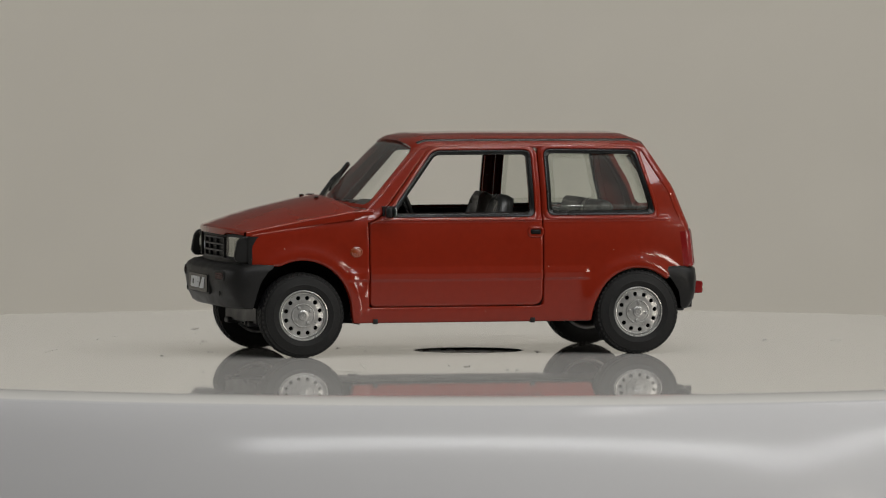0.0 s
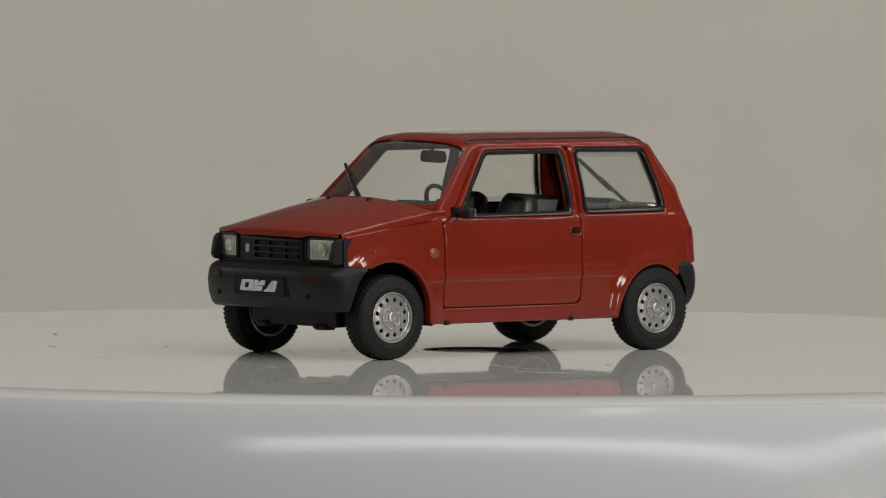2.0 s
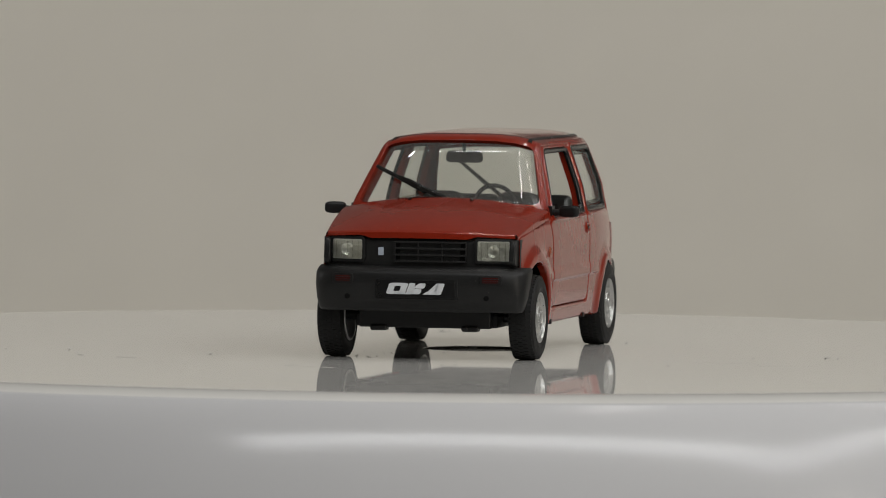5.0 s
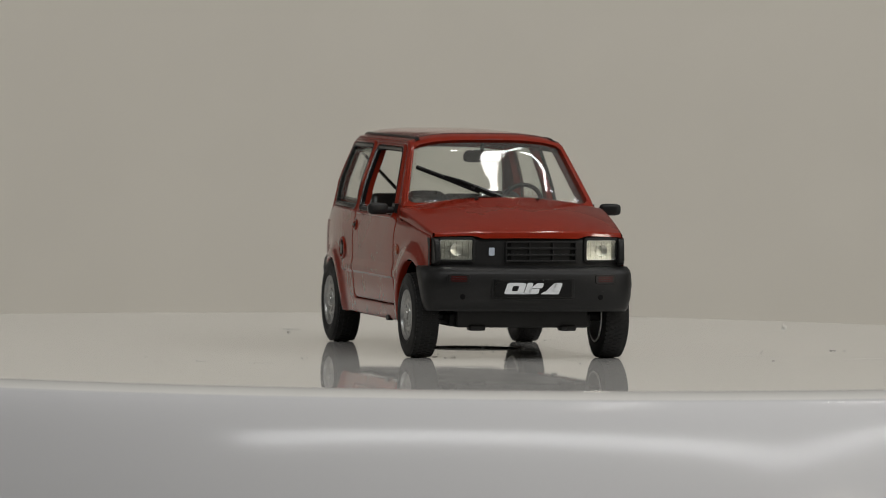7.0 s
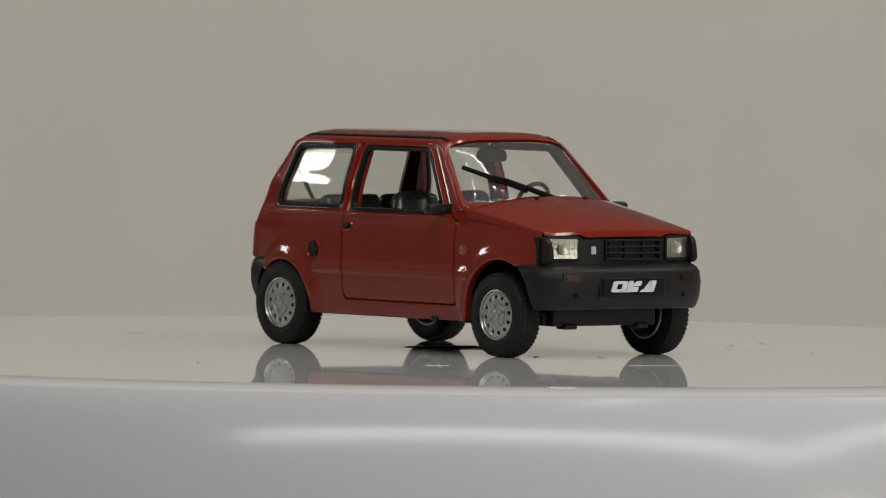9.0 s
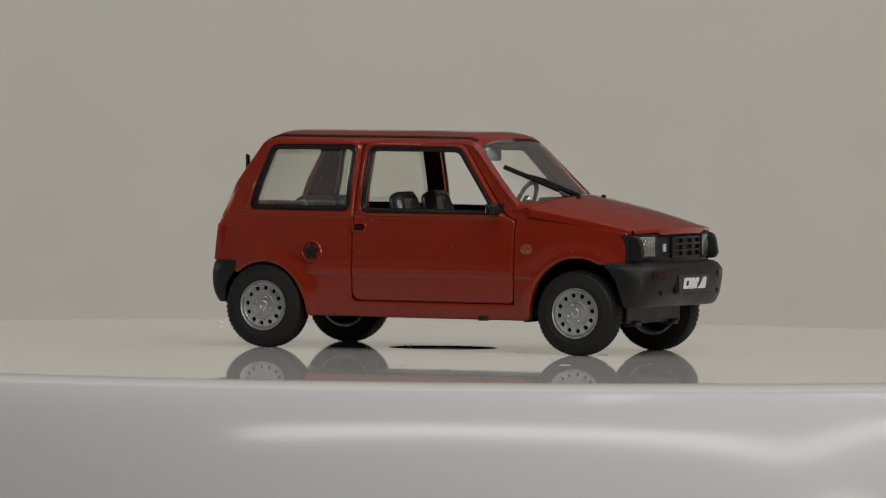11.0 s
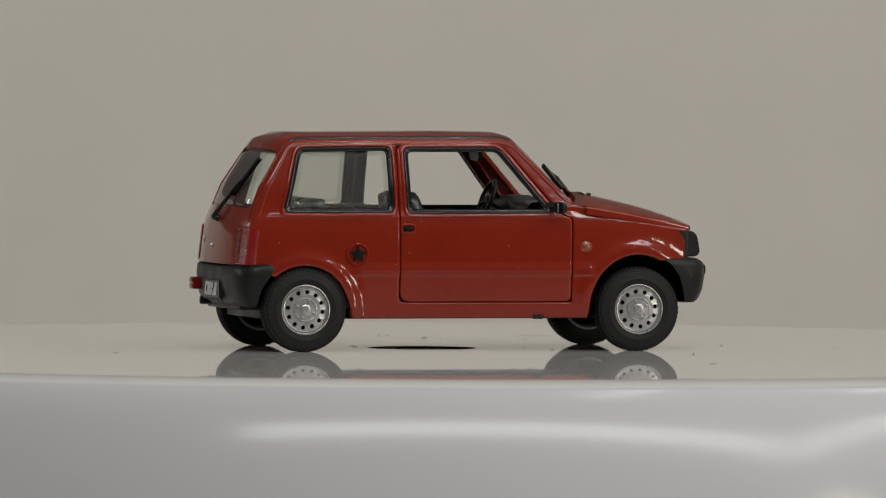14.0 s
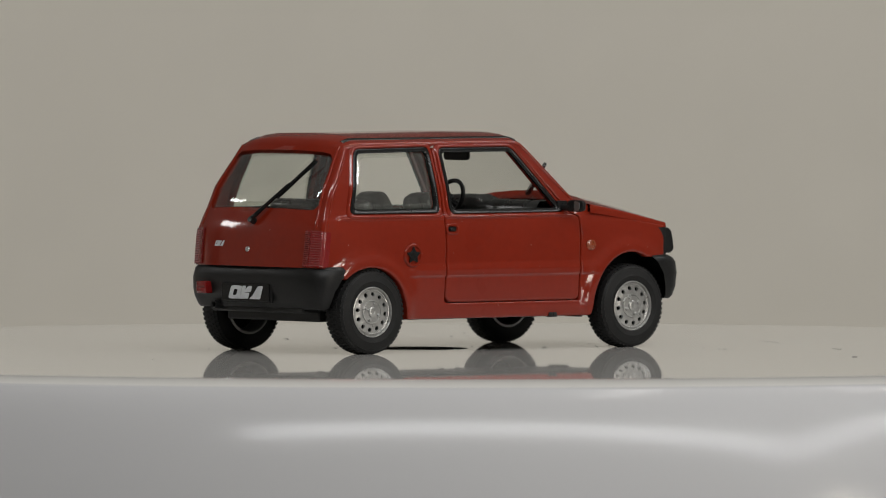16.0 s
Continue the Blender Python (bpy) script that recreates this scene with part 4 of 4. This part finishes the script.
    turned(bm, [(0.62, -35.6), (0.62, -29.0), (0.4, -29.0), (0.4, -35.5), (0.62, -35.6)], 16, "x", (0, 8.2, 7.0))
    part("exhaust_pipe", bm, CHASSIS, car)
    # near-black disc painted as the shade of a hole in the rear bumper
    bm = bmesh.new()
    turned(bm, [(0.01, -35.25), (0.3, -35.25), (0.35, -35.1)], 12, "x", (0, -8.4, 9.1))
    part("bumper_hole_shade", bm, DARK, car)
    # handles, side lamps, filler
    for s in (1, -1):
        f = side(s)
        bm = bmesh.new()
        o = rounded([(-10.9, 17.45), (-8.75, 17.45), (-8.75, 18.75), (-10.9, 18.75)], 0.6, 4)
        loops = [[bm.verts.new(f(x, z) + Vector((0, s * h, 0))) for x, z in lp] for lp, h in ((grown(o, 0.2), -0.1), (grown(o, 0.14), 0.12), (o, 0.22), (grown(o, -0.14), 0.2), (grown(o, -0.3), -0.02))]
        for la, lb in zip(loops, loops[1:]):
            for i in range(len(la)):
                bm.faces.new((la[i - 1], la[i], lb[i], lb[i - 1]))
        hd = part("handle_rim", bm, RED, car, "red rim round the door handle")
        bm = bmesh.new()
        slab(bm, grown(o, -0.3), lambda u, v, l: f(u, v) + Vector((0, s * (l - 0.02), 0)), 0.08)
        box(bm, -10.4, -9.25, s * 15.9 - 0.16, s * 15.9 + 0.12, 17.9, 18.3)
        part("handle", bm, TRIM, hd, "black door handle", bevel=0.08)
        bm = bmesh.new()
        turned(bm, [(0.95, -0.1), (0.92, 0.1), (0.75, 0.16), (0.7, 0.1), (0.5, 0.2), (0.01, 0.24)], 20, "y")
        bmesh.ops.scale(bm, vec=(1, s, 0.85), verts=bm.verts)
        bmesh.ops.translate(bm, vec=f(17.3, 15.4), verts=bm.verts)
        part("side_lamp", bm, ORANGE, car, "small round orange side lamp")
    f = side(-1)
    bm = bmesh.new()
    turned(bm, [(1.8, 0.1), (1.72, -0.12), (1.58, -0.26), (1.42, -0.26), (1.3, -0.12), (1.26, 0.1), (0.01, 0.02)], 28, "y", f(-17.5, 14.35))
    ring = part("filler_ring", bm, RED, car, "red ring round the fuel filler")
    bm = bmesh.new()
    star = []
    for i in range(10):
        a = math.pi / 2 + math.pi * i / 5
        r = 1.3 if i % 2 == 0 else 0.7
        star.append((-17.5 + r * math.cos(a), 14.35 + r * math.sin(a)))
    slab(bm, rounded(star, 0.1, 2), lambda u, v, l: f(u, v) - Vector((0, l, 0)), 0.3)
    part("filler_cap", bm, TRIM, ring, "black star-shaped filler cap", bevel=0.08)
    interior(car)


def interior(car):
    bm = bmesh.new()
    box(bm, -31, 17, -13.2, 13.2, 6.3, 7.2)
    part("cabin_floor", bm, CHASSIS, car)
    for s in (1, -1):
        bm = sheet(rounded([(-30, 6.4), (14.6, 6.4), (14.4, 20.55), (-28.5, 20.55)], 0.4), [], lambda x, z: Vector((x, s * (flank(x, z) - 1.05), z)), 0.8, (0, -s, 0), 6, 4)
        part("side_lining", bm, CHASSIS, car, "black inner door lining")
    bm = bmesh.new()
    net(bm, lambda y, q: Vector(([16.8, 16.2, 13.5, 11.2, 10.4, 10.8, 11.8][int(q)] - 1.6 * (abs(y) / 13) ** 2, y, [20.6, 21.4, 22.0, 21.9, 20.9, 18.0, 12.0][int(q)] + (0.7 if 2 <= q <= 4 and 2.5 < y < 8.5 else 0))),
        [-13, -12.5, -9, -5, -1, 2, 2.8, 5.5, 8.2, 9, 12.5, 13], list(range(7)))
    part("dashboard", bm, SEAT, car, "dark grey dashboard", sharp=60)
    bm = bmesh.new()
    g = []
    for i in range(32):
        a = 2 * math.pi * i / 32
        ring = []
        for j in range(8):
            b = 2 * math.pi * j / 8
            r = 2.95 + 0.34 * math.cos(b)
            ring.append(bm.verts.new((0.34 * math.sin(b), r * math.cos(a), r * math.sin(a))))
        g.append(ring)
    for i in range(32):
        for j in range(8):
            bm.faces.new((g[i - 1][j - 1], g[i][j - 1], g[i][j], g[i - 1][j]))
    turned(bm, [(0.01, -0.25), (0.8, -0.2), (0.9, 0.1), (0.01, 0.3)], 16, "x")
    for a in (200, 340, 270):
        rod(bm, (0, 0, 0), (0, 2.9 * math.cos(radians(a)), 2.9 * math.sin(radians(a))), 0.28, 6)
    rod(bm, (0, 0, 0), (4.5, 0, -0.6), 0.5, 8)
    bmesh.ops.transform(bm, matrix=Matrix.Translation((7.6, 5.4, 22.0)) @ Matrix.Rotation(radians(22), 4, "Y"), verts=bm.verts)
    part("steering_wheel", bm, BLACK, car, "black steering wheel", sharp=60)
    for y in (5.7, -5.7):
        bm = bmesh.new()
        box(bm, -5.0, 4.0, y - 4.2, y + 4.2, 7.2, 12.5)
        seat = part("front_seat", bm, SEAT, car, "dark grey moulded front seat", bevel=1.2, seg=3)
        bm = bmesh.new()
        outl = rounded([(-4.3, 0), (4.3, 0), (4.1, 8.5), (2.9, 12.6), (-2.9, 12.6), (-4.1, 8.5)], 1.6, 4)
        lean = Matrix.Translation((-4.0, y, 11.2)) @ Matrix.Rotation(radians(-17), 4, "Y")
        loops = []
        for gr, x in ((-0.9, -1.25), (-0.2, -1.0), (0, 0), (-0.2, 0.9), (-0.9, 1.2), (-1.3, 0.9)):
            loops.append([bm.verts.new(lean @ Vector((x, u, v))) for u, v in grown(outl, gr)])
        for la, lb in zip(loops, loops[1:]):
            for i in range(len(la)):
                bm.faces.new((la[i - 1], la[i], lb[i], lb[i - 1]))
        bm.faces.new(loops[0])
        bm.faces.new(loops[-1])
        part("backrest", bm, SEAT, seat, sharp=60)
    bm = bmesh.new()
    box(bm, -19, -11, -11.5, 11.5, 7.2, 13.0)
    bench = part("rear_bench", bm, SEAT, car, "dark grey moulded rear bench", bevel=1.2, seg=3)
    for y in (5.6, -5.6):
        bm = bmesh.new()
        box(bm, -1.2, 1.2, -5.3, 5.3, -5.6, 5.6)
        bmesh.ops.transform(bm, matrix=Matrix.Translation((-20.5, y, 17.0)) @ Matrix.Rotation(radians(-18), 4, "Y"), verts=bm.verts)
        part("backrest", bm, SEAT, bench, bevel=1.0, seg=3)
    bm = bmesh.new()
    outl = rounded([(-2.8, -0.85), (2.8, -0.85), (2.6, 0.95), (-2.6, 0.95)], 0.85, 5)
    slab(bm, outl, lambda u, v, l: Vector((4.2 + l, u * 1.02, 28.75 + v * 1.0)), 0.6)
    rod(bm, (4.7, 0, 29.5), (4.9, 0, 31.0), 0.3, 8)
    part("rear_view_mirror", bm, BLACK, car, "black interior mirror", bevel=0.25)


CAR = model_car()


def dust():
    """Flecks, hairs and scratches that lie on the disc and turn with it."""
    bm = bmesh.new()
    for x, y in ((29.9, -27.7), (45.5, 9.2), (36.0, 0.3), (14.7, -5.9), (13.0, 2.6), (9.7, 5.0), (11.1, 45.5), (-11.0, 10.0), (-27.2, 21.9),
                 (8.3, 46.5), (4.4, 58.0), (28.9, -6.9), (25.5, -7.9), (49.2, 53.2), (36.1, 40.6), (-7.4, 3.6), (10.6, -9.9), (14.8, -6.1),
                 (23.0, -8.2), (35.7, 0.8), (44.9, 11.1), (-52.3, -11.3), (32.2, -21.6), (22.1, -66.1), (27.6, -5.7), (31.4, 3.5)):
        for k in range(random.choice((1, 1, 2, 3))):
            r, a = random.uniform(0.10, 0.26), random.uniform(0, 3.1)
            q = Vector((x + (k and random.uniform(-2, 2)), y + (k and random.uniform(-2, 2)), 0.0))
            d = Vector((math.cos(a), math.sin(a), 0))
            rod(bm, q + Vector((0, 0, 0.06)), q + d * r * random.choice((1, 1.5, 4)) + Vector((0, 0, 0.08)), 0.045, 5, 0.02)
    dark = tagged(part("dust", bm, material("dark_dust", (0.05, 0.045, 0.04), 0.8)), "tiny dark dust flecks and hairs lying on the disc", "dust", kind="stuff")
    bm = bmesh.new()
    for a, b, r in (((22.5, 37.2), (25.4, 54.1), 0.028), ((30.6, 53.1), (27.0, 60.4), 0.028), ((56.3, -11.6), (60.0, -3.3), 0.028), 
                    ((43.8, -39.3), (45.0, -36.0), 0.07), ((39.3, -46.2), (40.5, -45.0), 0.07), ((26.1, -51.0), (26.4, -50.6), 0.14), ((-64.3, -10.4), (-62, -8), 0.1),
                    ((28.7, -59.9), (28.9, -59.6), 0.12), ((-72.1, 71.6), (-71.6, 71.9), 0.45)):
        rod(bm, (*a, 0.02), (*b, 0.02), r, 5, r * 0.6)
    pale = tagged(part("lint", bm, material("pale_lint", (0.50, 0.49, 0.45), 0.7)), "pale lint and scratches lying on the disc", "lint", kind="stuff")
    return dark, pale


DUST = dust()


def motions():
    rows = [i * 0.5 for i in range(33)]
    walk(TURNTABLE, [(t, disc_pose(t)) for t in rows])
    for ob in DUST:
        walk(ob, [(t, disc_pose(t)) for t in rows])
    walk(CAR, [(t, disc_pose(t) @ pose(0.001122, 0.003890, 0)) for t in rows])


motions()
